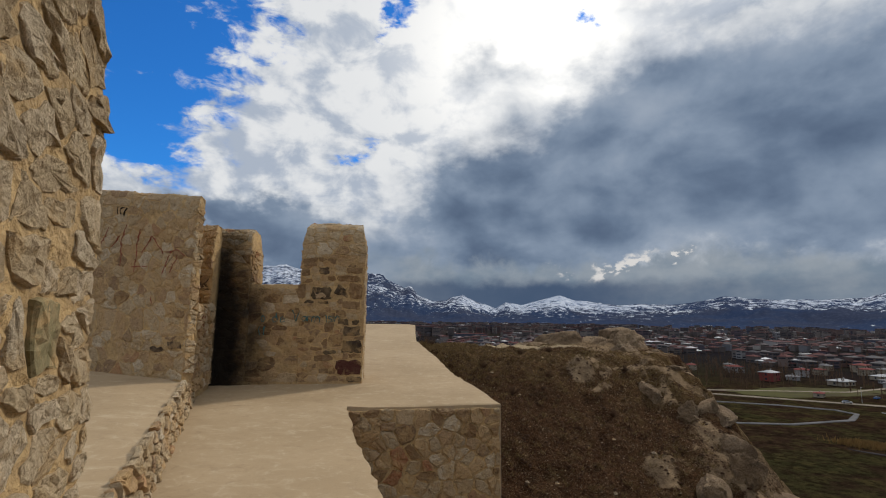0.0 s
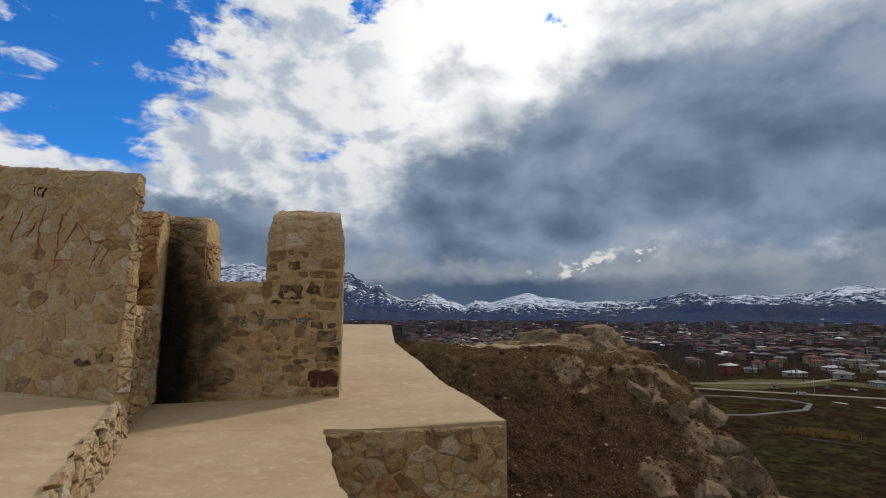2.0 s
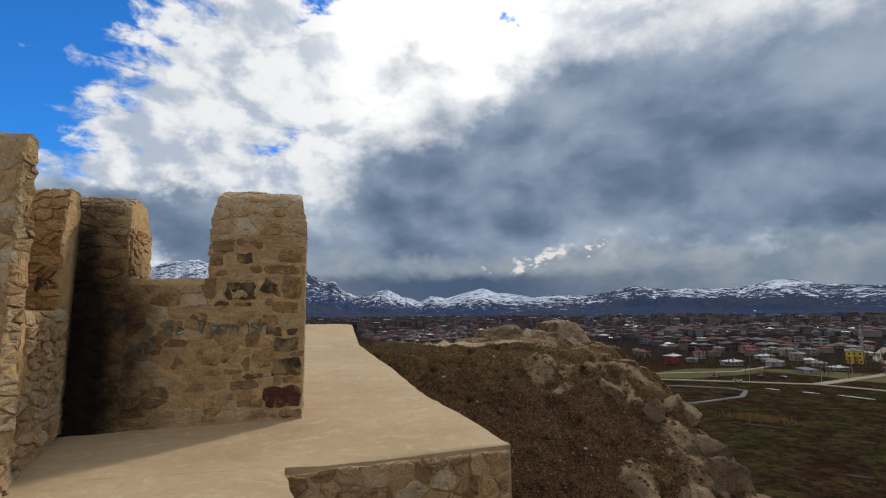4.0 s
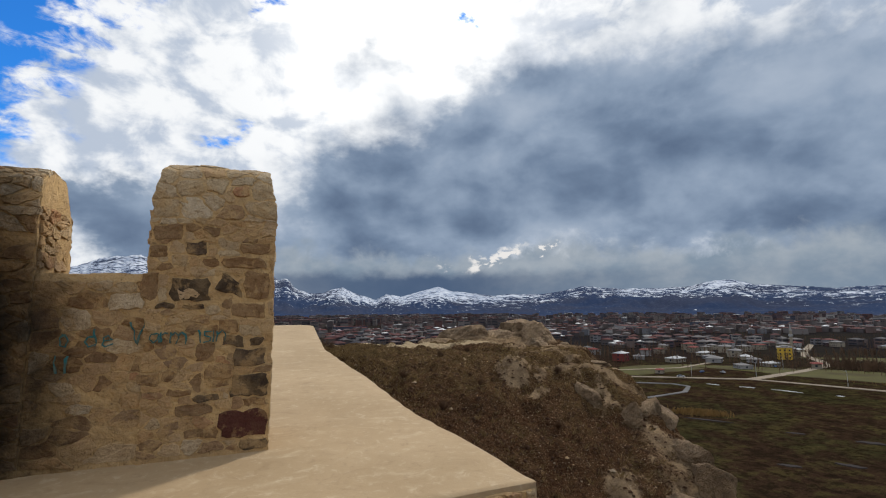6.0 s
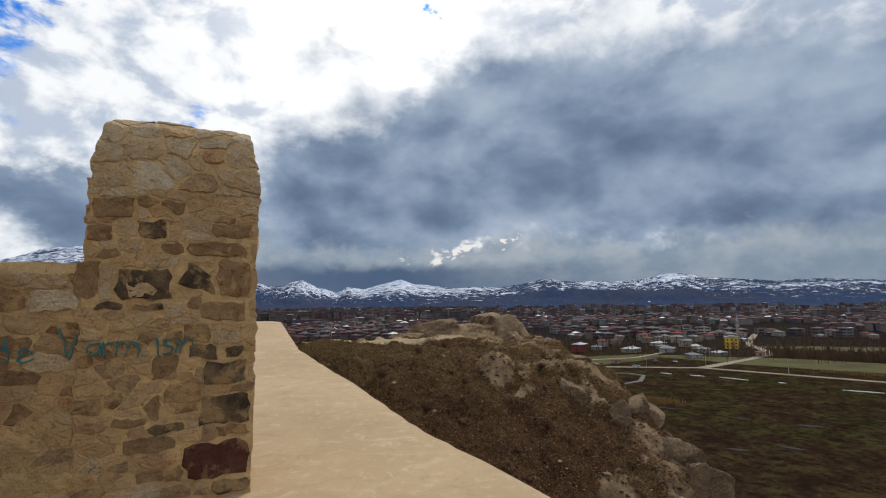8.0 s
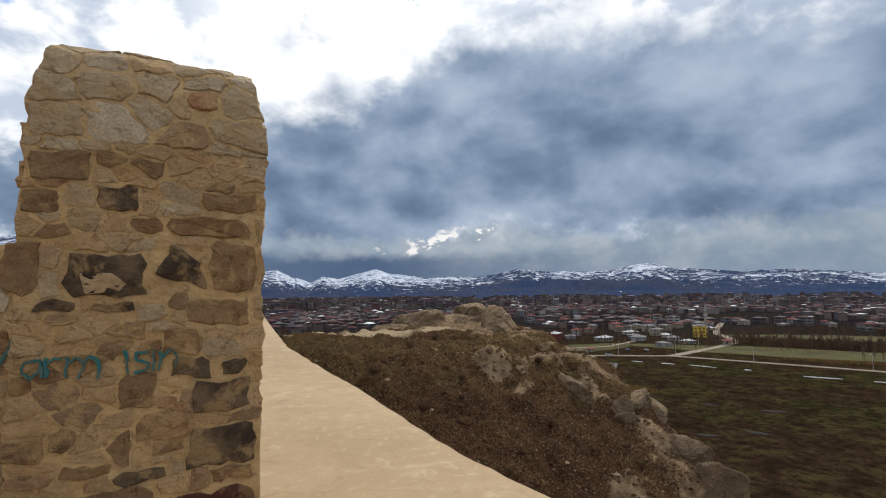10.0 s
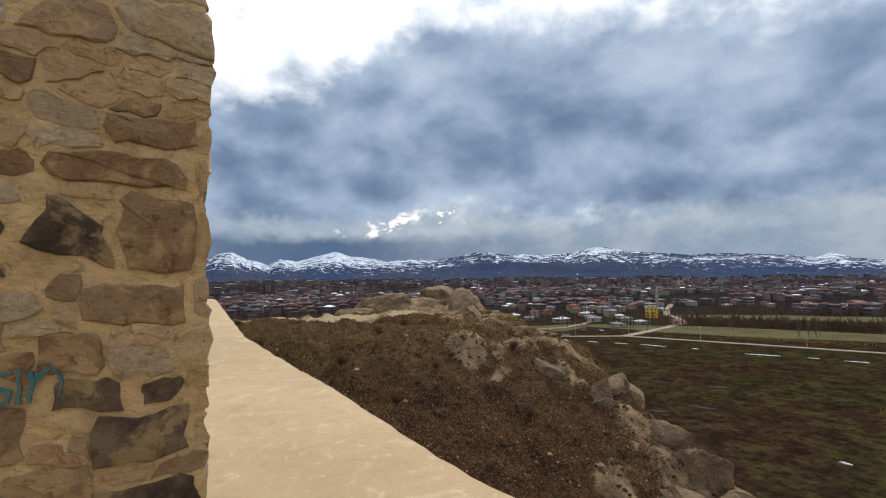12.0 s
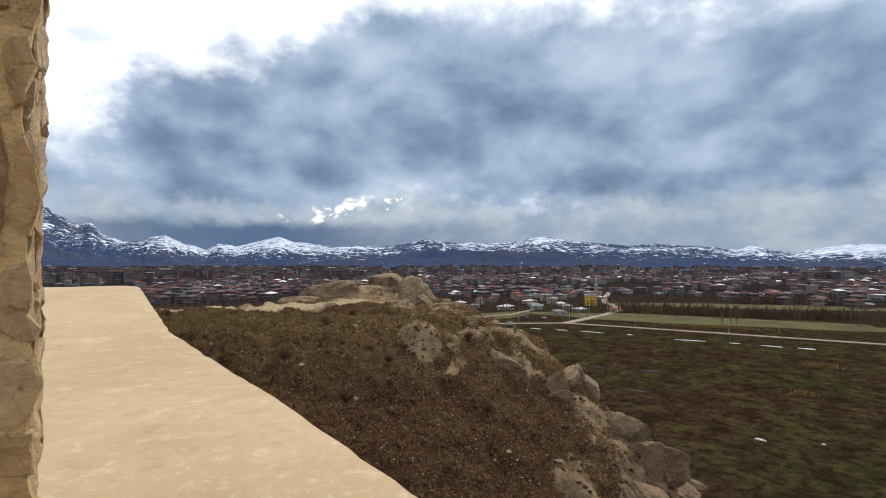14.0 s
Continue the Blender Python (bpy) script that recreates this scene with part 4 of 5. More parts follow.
near = Block("wall_8", (-1.64, 1.90, 0.0), (0.397, -0.918), 7.0, [(0.0, -0.7), (0.0, 2.9), (0.1, 3.3), (0.3, 3.5), (0.8, 3.5), (1.0, 3.2), (1.0, -0.7)], mat_mortar, "near rubble stone wall of pale rough boulders in thick mortar", outward=(1, 0.3), bulge=swell)
slab(near.ob, near.surf, (0.50, 1.66, 0.84, 1.98), 0.022, mat_olive_stone, 77)
rubble(near.ob, near.surf, -0.02, 4.2, 0.3, near.arc[3], 0.34, 36, taken=[(0.50, 1.66, 0.84, 1.98)], pick=lambda r, u, v: mat_cream_stone if r.random() < 0.7 else mat_pale, depth=0.019, gap=0.045, flat=1.9, skip=0.12, rough=0.55)

# the retaining wall under the corner of the walkway
retain = Block("wall_9", (-1.3, 7.02, -6.0), (2.37, 0.45), 2.40, [(0.0, 0.0), (0.0, 5.80), (0.10, 5.82), (0.10, 0.0)], mat_mortar, "rubble stone retaining wall under the walkway", outward=(0, -1))
rubble(retain.ob, retain.surf, 0.0, 2.40, 3.4, 5.80, 0.24, 41, pick=lambda r, u, v: mat_brown if r.random() < 0.2 else (mat_orange if r.random() < 0.05 else mat_pale if r.random() < 0.5 else mat_tan), depth=0.026, gap=0.020, flat=1.2, skip=0.02)


def step_surf(u, v):
    y = 7.45 - 0.919 * u
    x = platform_x(y) - 0.10 * v / 0.4 + 0.02
    return Vector((x, y, floor_z(y) + v)), Vector((0.92, 0.39, 0.22))


rubble(platform_ob, step_surf, 0.0, 8.5, 0.0, 0.41, 0.19, 51, pick=lambda r, u, v: mat_pale if r.random() < 0.55 else mat_tan, depth=0.032, gap=0.03)

# ---------- rocks on the hill's edge ----------


def rock_mesh(seed, sx, sy, sz, detail=5, crag=0.55):
    bm = bmesh.new()
    bmesh.ops.create_icosphere(bm, subdivisions=detail, radius=1.0)
    r = random.Random(int(seed * 10))
    cuts = [(Vector((r.gauss(0, 1), r.gauss(0, 1), r.gauss(0.3, 0.8))).normalized(), r.uniform(0.42, 0.80)) for _ in range(13)]
    split = Vector((r.gauss(0, 1), r.gauss(0, 1), 0.3)).normalized()
    for v in bm.verts:
        p = v.co.copy()
        q = p + Vector((seed * 3.1, seed * 1.7, seed * 0.9))
        p = p * (1 + 0.28 * noise.noise(q * 0.9))
        # flattened faces and worn arrises, as split limestone has
        for f in cuts:
            over = p.dot(f[0]) - f[1]
            if over > 0:
                p = p - f[0] * over * 0.88
        # cracks along the bedding
        band = p.dot(split) * 2.6 + 0.5 * noise.noise(q * 1.7)
        k = 1 - 0.10 * math.exp(-(((band - round(band)) / 0.06) ** 2)) + 0.06 * (round(band) % 2)
        k += crag * 0.09 * (noise.ridged_multi_fractal(q * 1.6, 0.9, 2.1, 5, 1.0, 2.0) - 1.0)
        p = p * (k + 0.035 * noise.fractal(q * 3.4, 0.8, 2.0, 5))
        v.co = Vector((p.x * sx, p.y * sy, p.z * sz))
    for f in bm.faces:
        f.smooth = True
    return bm


def rock(x, y, sx, sy, sz, sink, seed, turn=0.0, label="weathered tan limestone boulder on the hill's edge", detail=4, top=None):
    ob = part("rock", rock_mesh(seed, sx, sy, sz, detail), mat_rock)
    z = ground_at(x, y) + sz * (sink - 0.25) if top is None else top - sz * 0.72
    ob.matrix_basis = pose(x, y, z, 0, 0, turn)
    return tagged(ob, label, "rock", "rocks along the cliff")


rock(8.6, 35.9, 2.6, 1.6, 1.15, 0.2, 1, 10, "cracked tan limestone outcrop at the end of the hill", 5, 0.0)
rock(6.6, 34.6, 1.5, 1.1, 0.8, 0.1, 2, 30, "low cracked limestone outcrop in the grass", 5, -0.3)
rock(11.0, 36.6, 2.2, 1.7, 1.5, 0.2, 3, 50, "cracked tan limestone outcrop at the end of the hill", 5, 0.15)
rock(14.4, 40.3, 2.7, 2.0, 2.0, 0.2, 4, 20, "smooth dome of limestone crowning the hill", 5, 0.80)
rock(12.4, 32.6, 2.0, 1.6, 1.9, 0.1, 5, 70, "big rounded limestone boulder beside the path", 5, 0.10)
rock(10.9, 29.4, 1.5, 2.2, 1.0, 0.2, 13, -12, "long rounded limestone shoulder of the hill", 5, -0.28)
rock(10.5, 26.4, 1.3, 1.9, 1.0, 0.2, 6, -8, "long rounded limestone shoulder of the hill", 5, -0.55)
rock(9.9, 23.4, 1.1, 1.7, 0.8, 0.2, 7, 12, "long rounded limestone shoulder of the hill", 5, -0.85)
rock(9.4, 20.6, 0.9, 1.5, 0.65, 0.2, 8, 5, "low rounded limestone shoulder of the hill", 5, -1.18)
rock(8.3, 22.2, 0.7, 1.6, 0.45, 0.2, 14, 18, "low limestone ledge breaking out of the slope", 5, -1.10)
rock(8.0, 19.2, 0.6, 1.3, 0.45, 0.2, 15, 10, "low limestone ledge breaking out of the slope", 5, -1.30)
rock(9.5, 17.7, 0.72, 0.62, 0.75, 0.3, 9, 20, "upright grey limestone boulder standing on the cliff edge", 5, -1.55)
rock(8.9, 17.6, 0.45, 0.5, 0.5, 0.3, 10, 70, "squat grey limestone block leaning on a boulder", 5, -1.75)
rock(9.3, 16.0, 0.6, 1.0, 0.75, 0.1, 11, 20, "bare rounded limestone flank of the cliff edge", 5, -2.35)
rock(8.9, 14.3, 0.36, 0.6, 0.8, 0.1, 12, 15, "tall split limestone slab on the cliff edge", 5, -2.55)
rock(7.6, 13.6, 0.6, 1.1, 0.5, 0.1, 16, -15, "low limestone ledge breaking out of the slope", 5, -3.05)
rng = random.Random(55)
for k in range(7):
    y = 14.5 + 17 * (k + rng.random()) / 7
    x = cliff_x(y) + rng.uniform(-1.5, -0.5)
    s = rng.uniform(0.4, 0.8)
    rock(x, y, s * rng.uniform(0.7, 1.0), s * rng.uniform(1.2, 2.2), s * rng.uniform(0.35, 0.55), -0.20, 200 + k * 1.3, rng.uniform(-40, 25), "weathered limestone ledge breaking out of the slope", 4)
rng = random.Random(77)
for k in range(20):
    y = rng.uniform(12.5, 33)
    x = cliff_x(y) + rng.gauss(-1.3, 0.75)
    s = 0.1 + 0.4 * rng.random() ** 2
    rock(x, y, s * rng.uniform(0.8, 1.6), s * rng.uniform(0.8, 1.5), s * rng.uniform(0.35, 0.6), -0.15, 20 + k * 0.7, rng.uniform(0, 180), "small weathered limestone rock half buried in soil", 4)


def scatter_pebbles():
    r = random.Random(8)
    verts, faces = [], []
    for k in range(6000):
        x, y = r.uniform(-0.5, 10.5), r.uniform(8.0, 23)
        if x < edge_x(y) + 0.1 or x > cliff_x(y):
            continue
        s = 0.007 + 0.028 * r.random() ** 4 + (0.07 if r.random() < 0.006 else 0)
        z = ground_at(x, y)
        base = len(verts)
        ring = [(x + s * math.cos(a) * r.uniform(0.7, 1.2), y + s * math.sin(a) * r.uniform(0.7, 1.2), z + s * r.uniform(-0.2, 0.2)) for a in (0, 1.26, 2.51, 3.77, 5.03)]
        verts += ring + [(x, y, z + s * r.uniform(0.6, 0.9))]
        faces += [(base + i, base + (i + 1) % 5, base + 5) for i in range(5)]
    tagged(part("pebbles", mesh_of("pebbles", verts, faces), mat_pebble), "scattered pale pebbles on the dark soil", "pebbles", kind="stuff")
    verts, faces = [], []
    for k in range(7000):
        x, y = r.uniform(-1.5, 10.5), r.uniform(9.5, 27)
        if x < edge_x(y) + 0.12 or x > cliff_x(y) - 0.5 or y > 27.0:
            continue
        s = 0.015 + 0.06 * r.random() ** 2
        z = ground_at(x, y) - 0.01
        base = len(verts)
        ring = [(x + s * math.cos(a) * r.uniform(0.7, 1.3), y + s * math.sin(a) * r.uniform(0.7, 1.3), z) for a in (0, 1.05, 2.1, 3.14, 4.2, 5.2)]
        verts += ring + [(px * 0.5 + x * 0.5, py * 0.5 + y * 0.5, z + s * r.uniform(0.35, 0.7)) for px, py, _ in ring]
        faces += [(base + i, base + (i + 1) % 6, base + 6 + (i + 1) % 6, base + 6 + i) for i in range(6)] + [tuple(base + 6 + i for i in range(6))]
    tagged(part("soil_clods", mesh_of("soil_clods", verts, faces, True), mat_clod), "dark brown clods of earth and dead moss on the slope", "soil", kind="stuff")
    verts, faces = [], []
    for k in range(1900):
        near_path = r.random() < 0.5
        y = r.uniform(17.2, 26) if near_path else r.uniform(10, 27)
        x = edge_x(y) + (abs(r.gauss(0, 1.6)) if near_path else r.uniform(0.2, 10))
        if x > cliff_x(y) - 0.3 or y > 27.0:
            continue
        z = ground_at(x, y) - 0.02
        for b in range(r.randint(7, 16)):
            a, l = r.uniform(0, 6.28), r.uniform(0.04, 0.17)
            lean = r.uniform(0.3, 1.1) * l
            ox, oy = x + r.gauss(0, 0.035), y + r.gauss(0, 0.035)
            w = 0.005
            n0 = len(verts)
            verts += [(ox - w * math.sin(a), oy + w * math.cos(a), z), (ox + w * math.sin(a), oy - w * math.cos(a), z), (ox + lean * 0.5 * math.cos(a), oy + lean * 0.5 * math.sin(a), z + l * 0.7), (ox + lean * math.cos(a), oy + lean * math.sin(a), z + l)]
            faces += [(n0, n0 + 1, n0 + 2), (n0, n0 + 2, n0 + 3), (n0 + 1, n0 + 3, n0 + 2)]
    tagged(part("dry_grass", mesh_of("dry_grass", verts, faces), mat_straw), "sparse tufts of dry straw-coloured grass", "grass", kind="stuff")


mat_clod = plain_material("dark_clod", (0.060, 0.031, 0.017), (0.028, 0.015, 0.009), 5.0)
scatter_pebbles()


def shrub(x, y, size, seed):
    r = random.Random(seed)
    verts, faces = [], []
    for k in range(150):
        a, t, l = r.uniform(0, 6.28), r.uniform(0.1, 1.2), size * r.uniform(0.5, 1.1)
        d = Vector((math.cos(a) * math.sin(t), math.sin(a) * math.sin(t), math.cos(t)))
        o = d * r.uniform(0, 0.35) * size
        side = d.cross(Vector((r.random(), r.random(), r.random()))).normalized() * 0.006
        n0 = len(verts)
        verts += [o - side, o + side, o + d * l]
        faces.append((n0, n0 + 1, n0 + 2))
    ob = part("shrub", mesh_of("shrub", verts, faces), mat_bark)
    ob.matrix_basis = pose(x, y, ground_at(x, y) - 0.02)
    tagged(ob, "small leafless reddish-brown shrub on the slope", "shrub", "shrubs on the hill")


for x, y, s, k in ((11.2, 29.6, 0.55, 1), (2.6, 17.6, 0.35, 2), (4.1, 18.6, 0.3, 3), (1.6, 18.9, 0.3, 4), (6.0, 17.0, 0.25, 5), (-0.6, 25.2, 0.5, 6), (-0.9, 24.6, 0.45, 7), (7.5, 20.0, 0.3, 8), (3.4, 21.5, 0.3, 9), (5.2, 24.0, 0.35, 10)):
    shrub(x, y, s, k)

# ---------- scrawls on the walls ----------


def stroke(parent, surf, points, width, mat, lift=0.018):
    """A band of paint along points (u, v) of a wall surface."""
    verts, faces = [], []
    fine = []
    for (a, b), (c, d) in zip(points, points[1:]):
        m = max(1, round(math.hypot(c - a, d - b) / 0.03))
        fine += [(a + (c - a) * i / m, b + (d - b) * i / m) for i in range(m)]
    points = fine + [points[-1]]
    for i, (u, v) in enumerate(points):
        a, b = points[max(0, i - 1)], points[min(len(points) - 1, i + 1)]
        du, dv = b[0] - a[0], b[1] - a[1]
        m = math.hypot(du, dv) or 1
        w = width / 2 * (0.75 + 0.25 * math.sin(7 * i + u * 30))
        for side in (-1, 1):
            p, nrm = surf(u - dv / m * w * side, v + du / m * w * side)
            nrm = nrm.normalized()
            p = p + uneven(p)
            verts += [p + nrm * lift, p - nrm * 0.02]
    for i in range(len(points) - 1):
        k = i * 4
        faces += [(k, k + 4, k + 6, k + 2), (k, k + 1, k + 5, k + 4), (k + 2, k + 6, k + 7, k + 3)]
    part("scrawl", mesh_of("scrawl", verts, faces), mat, parent)


# letters as strokes: across and up, in units of a small letter's height
GLYPHS = {
    "V": [[(0, 1.9), (0.45, 0.0), (0.95, 2.0)]],
    "a": [[(0.7, 0.9), (0.2, 0.85), (0.0, 0.35), (0.3, 0.0), (0.65, 0.3), (0.7, 0.9), (0.75, 0.0)]],
    "r": [[(0, 1.0), (0.03, 0.0)], [(0.03, 0.6), (0.3, 0.95), (0.55, 0.9)]],
    "m": [[(0, 1.0), (0.02, 0.0)], [(0.02, 0.7), (0.3, 1.0), (0.5, 0.8), (0.52, 0.0)], [(0.52, 0.7), (0.8, 1.0), (1.02, 0.8), (1.05, 0.0)]],
    "i": [[(0, 1.1), (0.02, 0.0)]],
    "s": [[(0.55, 1.0), (0.1, 0.95), (0.05, 0.6), (0.5, 0.45), (0.5, 0.1), (0.0, 0.0)]],
    "n": [[(0, 1.0), (0.02, 0.0)], [(0.02, 0.7), (0.35, 1.05), (0.6, 0.8), (0.62, 0.1)]],
    "d": [[(0.6, 0.8), (0.15, 0.8), (0.0, 0.4), (0.2, 0.0), (0.6, 0.2)], [(0.62, 1.5), (0.65, 0.0)]],
    "e": [[(0.05, 0.5), (0.6, 0.55), (0.45, 0.95), (0.1, 0.8), (0.05, 0.2), (0.35, 0.0), (0.75, 0.2)]],
    "o": [[(0.4, 1.0), (0.05, 0.7), (0.1, 0.1), (0.5, 0.0), (0.7, 0.5), (0.4, 1.0)]],
}


def teal_scrawl():
    """Spray-painted words across the merlon and the parapet beside it."""
    for letter, at in (("o", 1.92), ("d", 1.70), ("e", 1.56), ("V", 1.32), ("a", 1.17), ("r", 1.06), ("m", 0.97), ("i", 0.72), ("s", 0.68), ("i", 0.59), ("n", 0.56)):
        for line in GLYPHS[letter]:
            # u runs from the merlon's open edge, against the reading direction
            pts = [(at - 0.03 - 0.125 * a, 1.10 + FOOT + 0.115 * b) for a, b in line]
            target, off = (pillar, 0.0) if pts[0][0] < 1.19 else (sill, 1.18)
            stroke(target.ob, target.surf, [(u - off, v) for u, v in pts], 0.018, mat_teal, 0.016)
    for u in (0.62, 0.70):
        stroke(sill.ob, sill.surf, [(u, 0.86 + FOOT), (u + 0.005, 0.93 + FOOT), (u, 1.02 + FOOT)], 0.02, mat_teal, 0.018)


teal_scrawl()
for pts in ([(0.62, 2.2), (0.9, 2.45), (1.1, 2.15)], [(0.55, 2.22), (0.3, 2.28), (0.16, 2.18)], [(0.45, 2.25), (0.62, 1.85)], [(0.95, 1.95), (1.3, 1.92)], [(1.15, 2.55), (1.24, 2.25), (1.22, 1.85)], [(1.5, 2.6), (1.62, 2.3), (1.55, 1.9)], [(1.8, 2.2), (1.66, 2.4)], [(0.3, 2.2), (0.42, 1.9)], [(0.78, 1.35), (0.8, 1.55)], [(1.95, 2.5), (2.1, 2.1)], [(2.3, 2.45), (2.5, 2.2), (2.3, 1.95)]):
    stroke(block.ob, block.surf, [(u, v) for u, v in pts], 0.016, mat_red_spray, 0.016)
for pts in ([(0.86, 1.62), (0.84, 1.82), (0.90, 1.86)], [(0.76, 1.64), (0.74, 1.80), (0.66, 1.76)], [(0.62, 1.62), (0.58, 1.80)]):
    stroke(ledge.ob, ledge.surf, pts, 0.018, mat_red_spray, 0.03)
for pts in ([(1.55, 2.86), (1.6, 2.74)], [(1.58, 2.86), (1.7, 2.85), (1.68, 2.75)], [(1.78, 2.88), (1.76, 2.76)]):
    stroke(block.ob, block.surf, pts, 0.025, mat_black_spray, 0.016)

# ---------- roads, pools and fields on the plain ----------


def ribbon(name, points, width, z, mat, label, category, kind="structure"):
    verts, faces = [], []
    pts = []
    for (a, b), (c, d) in zip(points, points[1:]):
        k = max(1, int(math.hypot(c - a, d - b) / 8))
        pts += [(a + (c - a) * i / k, b + (d - b) * i / k) for i in range(k)]
    pts.append(points[-1])
    for i, (x, y) in enumerate(pts):
        a, b = pts[max(0, i - 2)], pts[min(len(pts) - 1, i + 2)]
        dx, dy = b[0] - a[0], b[1] - a[1]
        m = math.hypot(dx, dy)
        w = width / 2 * (1 + 0.12 * wob(x, y, 0, 12.0))
        nx, ny = -dy / m * w, dx / m * w
        verts += [(x + nx * 1.3, y + ny * 1.3, z - 0.4), (x + nx, y + ny, z), (x - nx, y - ny, z), (x - nx * 1.3, y - ny * 1.3, z - 0.4)]
    for i in range(len(pts) - 1):
        for j in range(3):
            faces.append((4 * i + j, 4 * i + j + 1, 4 * i + 5 + j, 4 * i + 4 + j))
    tagged(part(name, mesh_of(name, verts, faces), mat), label, category, kind=kind)


def patch(name, x, y, sx, sy, z, mat, label, category, seed, turn=0.0, kind="structure", lobes=0.35):
    r = random.Random(seed)
    ph = [r.uniform(0, 6.28) for _ in range(4)]
    m = 36
    c, s = math.cos(turn), math.sin(turn)
    ring = []
    for i in range(m):
        a = 2 * math.pi * i / m
        k = 1 + lobes * (0.5 * math.sin(2 * a + ph[0]) + 0.35 * math.sin(5 * a + ph[1]) + 0.25 * math.sin(9 * a + ph[2]))
        u, v = sx * k * math.cos(a), sy * k * math.sin(a)
        ring.append((x + u * c - v * s, y + u * s + v * c))
    verts = [(px, py, z) for px, py in ring] + [(px + (px - x) * 0.06, py + (py - y) * 0.06, z - 0.3) for px, py in ring]
    faces = [tuple(range(m))] + [(i, m + i, m + (i + 1) % m, (i + 1) % m) for i in range(m)]
    tagged(part(name, mesh_of(name, verts, faces), mat), label, category, kind=kind)


Z1 = PLAIN + 0.26
ribbon("road", [(120, 305), (175, 275), (238, 242), (275, 172), (312, 99), (345, 40), (400, -60), (500, -220)], 3.4, Z1, mat_road, "pale gravel road across the plain", "road")
ribbon("road", [(238, 242), (300, 262), (339, 279), (362, 300), (392, 339), (430, 372), (520, 440)], 5.0, Z1 + 0.03, mat_road, "pale side street into the village", "road")
ribbon("road", [(135, 262), (165, 252), (184, 240), (186, 230), (172, 216), (140, 206), (110, 208), (80, 215)], 2.0, Z1 + 0.02, mat_asphalt, "grey path bending round the marsh", "road")
ribbon("road", [(60, 300), (120, 305), (238, 300), (300, 330)], 3.0, Z1 + 0.015, mat_road, "pale village lane", "road")
for k, (x, y, sx, sy) in enumerate(((161, 123, 3.0, 1.5), (133, 108, 3.2, 1.0), (150, 138, 2.2, 1.0), (118, 112, 2.5, 1.0), (137, 162, 7, 0.9))):
    patch("water", x, y, sx, sy, PLAIN + 0.19, mat_water, "shallow grey pool in the marsh", "water", 100 + k, -0.9)
for k, (x, y, sx, sy) in enumerate(((212, 219, 2.5, 0.5), (221, 204, 4.5, 0.5), (231, 186, 1.6, 0.4), (241, 157, 4.5, 0.6), (252, 140, 1.5, 0.4), (258, 126, 3.0, 0.6), (265, 114, 2.5, 0.7), (121, 66, 0.8, 0.35), (130, 57, 0.25, 0.2), (203, 232, 2.5, 0.4))):
    patch("snow_patch", x, y, sx, sy, PLAIN + 0.21, mat_foam, "last white streak of snow beside the road ditch", "snow", 200 + k, -1.1 + 0.15 * math.sin(5 * k), "", 0.75)
patch("field", 326, 208, 105, 27, PLAIN + 0.19, mat_green, "spring-green meadow strip beyond the road", "field", 301, -0.95, lobes=0.2)
patch("field", 470, 235, 120, 24, PLAIN + 0.20, mat_green, "spring-green meadow behind the poplar rows", "field", 302, -0.85, lobes=0.2)
patch("field", 215, 300, 45, 18, PLAIN + 0.20, mat_green, "small green paddock beside the village", "field", 303, 0.1, lobes=0.25)


def reeds():
    r = random.Random(4)
    verts, faces = [], []
    for cx, cy, sx, sy, n in ((142, 172, 7.5, 3.5, 2400), (172, 78, 2.5, 1.6, 260), (225, 92, 4, 2.5, 320), (300, 180, 30, 4, 700)):
        for k in range(n):
            m, u, v = math.hypot(cx, cy), r.gauss(0, sx * 0.5), r.gauss(0, sy * 0.5)
            x, y = cx + (u * cy + v * cx) / m, cy + (v * cy - u * cx) / m
            h, a = r.uniform(0.7, 1.9), r.uniform(0, 6.28)
            n0 = len(verts)
            verts += [(x - 0.2 * math.cos(a), y - 0.2 * math.sin(a), PLAIN), (x + 0.2 * math.cos(a), y + 0.2 * math.sin(a), PLAIN), (x + r.gauss(0, 0.2), y + r.gauss(0, 0.2), PLAIN + 0.2 + h)]
            faces.append((n0, n0 + 1, n0 + 2))
    tagged(part("reeds", mesh_of("reeds", verts, faces), mat_ochre), "stand of dry golden reeds in the marsh", "reeds", kind="stuff")


reeds()

# ---------- houses of the village ----------


def box(x0, y0, z0, x1, y1, z1):
    v = [(x0, y0, z0), (x1, y0, z0), (x1, y1, z0), (x0, y1, z0), (x0, y0, z1), (x1, y0, z1), (x1, y1, z1), (x0, y1, z1)]
    return v, [(3, 2, 1, 0), (4, 5, 6, 7), (0, 1, 5, 4), (1, 2, 6, 5), (2, 3, 7, 6), (3, 0, 4, 7)]


def joined(pieces):
    verts, faces = [], []
    for v, f in pieces:
        k = len(verts)
        verts += v
        faces += [tuple(i + k for i in face) for face in f]
    return verts, faces


def hip_roof(w, d, z, rise, over=0.5):
    a, b = w / 2 + over, d / 2 + over
    ridge = max(0.2, a - b)
    v = [(-a, -b, z), (a, -b, z), (a, b, z), (-a, b, z), (-a, -b, z + 0.2), (a, -b, z + 0.2), (a, b, z + 0.2), (-a, b, z + 0.2), (-ridge, 0, z + rise), (ridge, 0, z + rise)]
    return v, [(3, 2, 1, 0), (0, 1, 5, 4), (1, 2, 6, 5), (2, 3, 7, 6), (3, 0, 4, 7), (4, 5, 9, 8), (6, 7, 8, 9), (5, 6, 9), (7, 4, 8)]


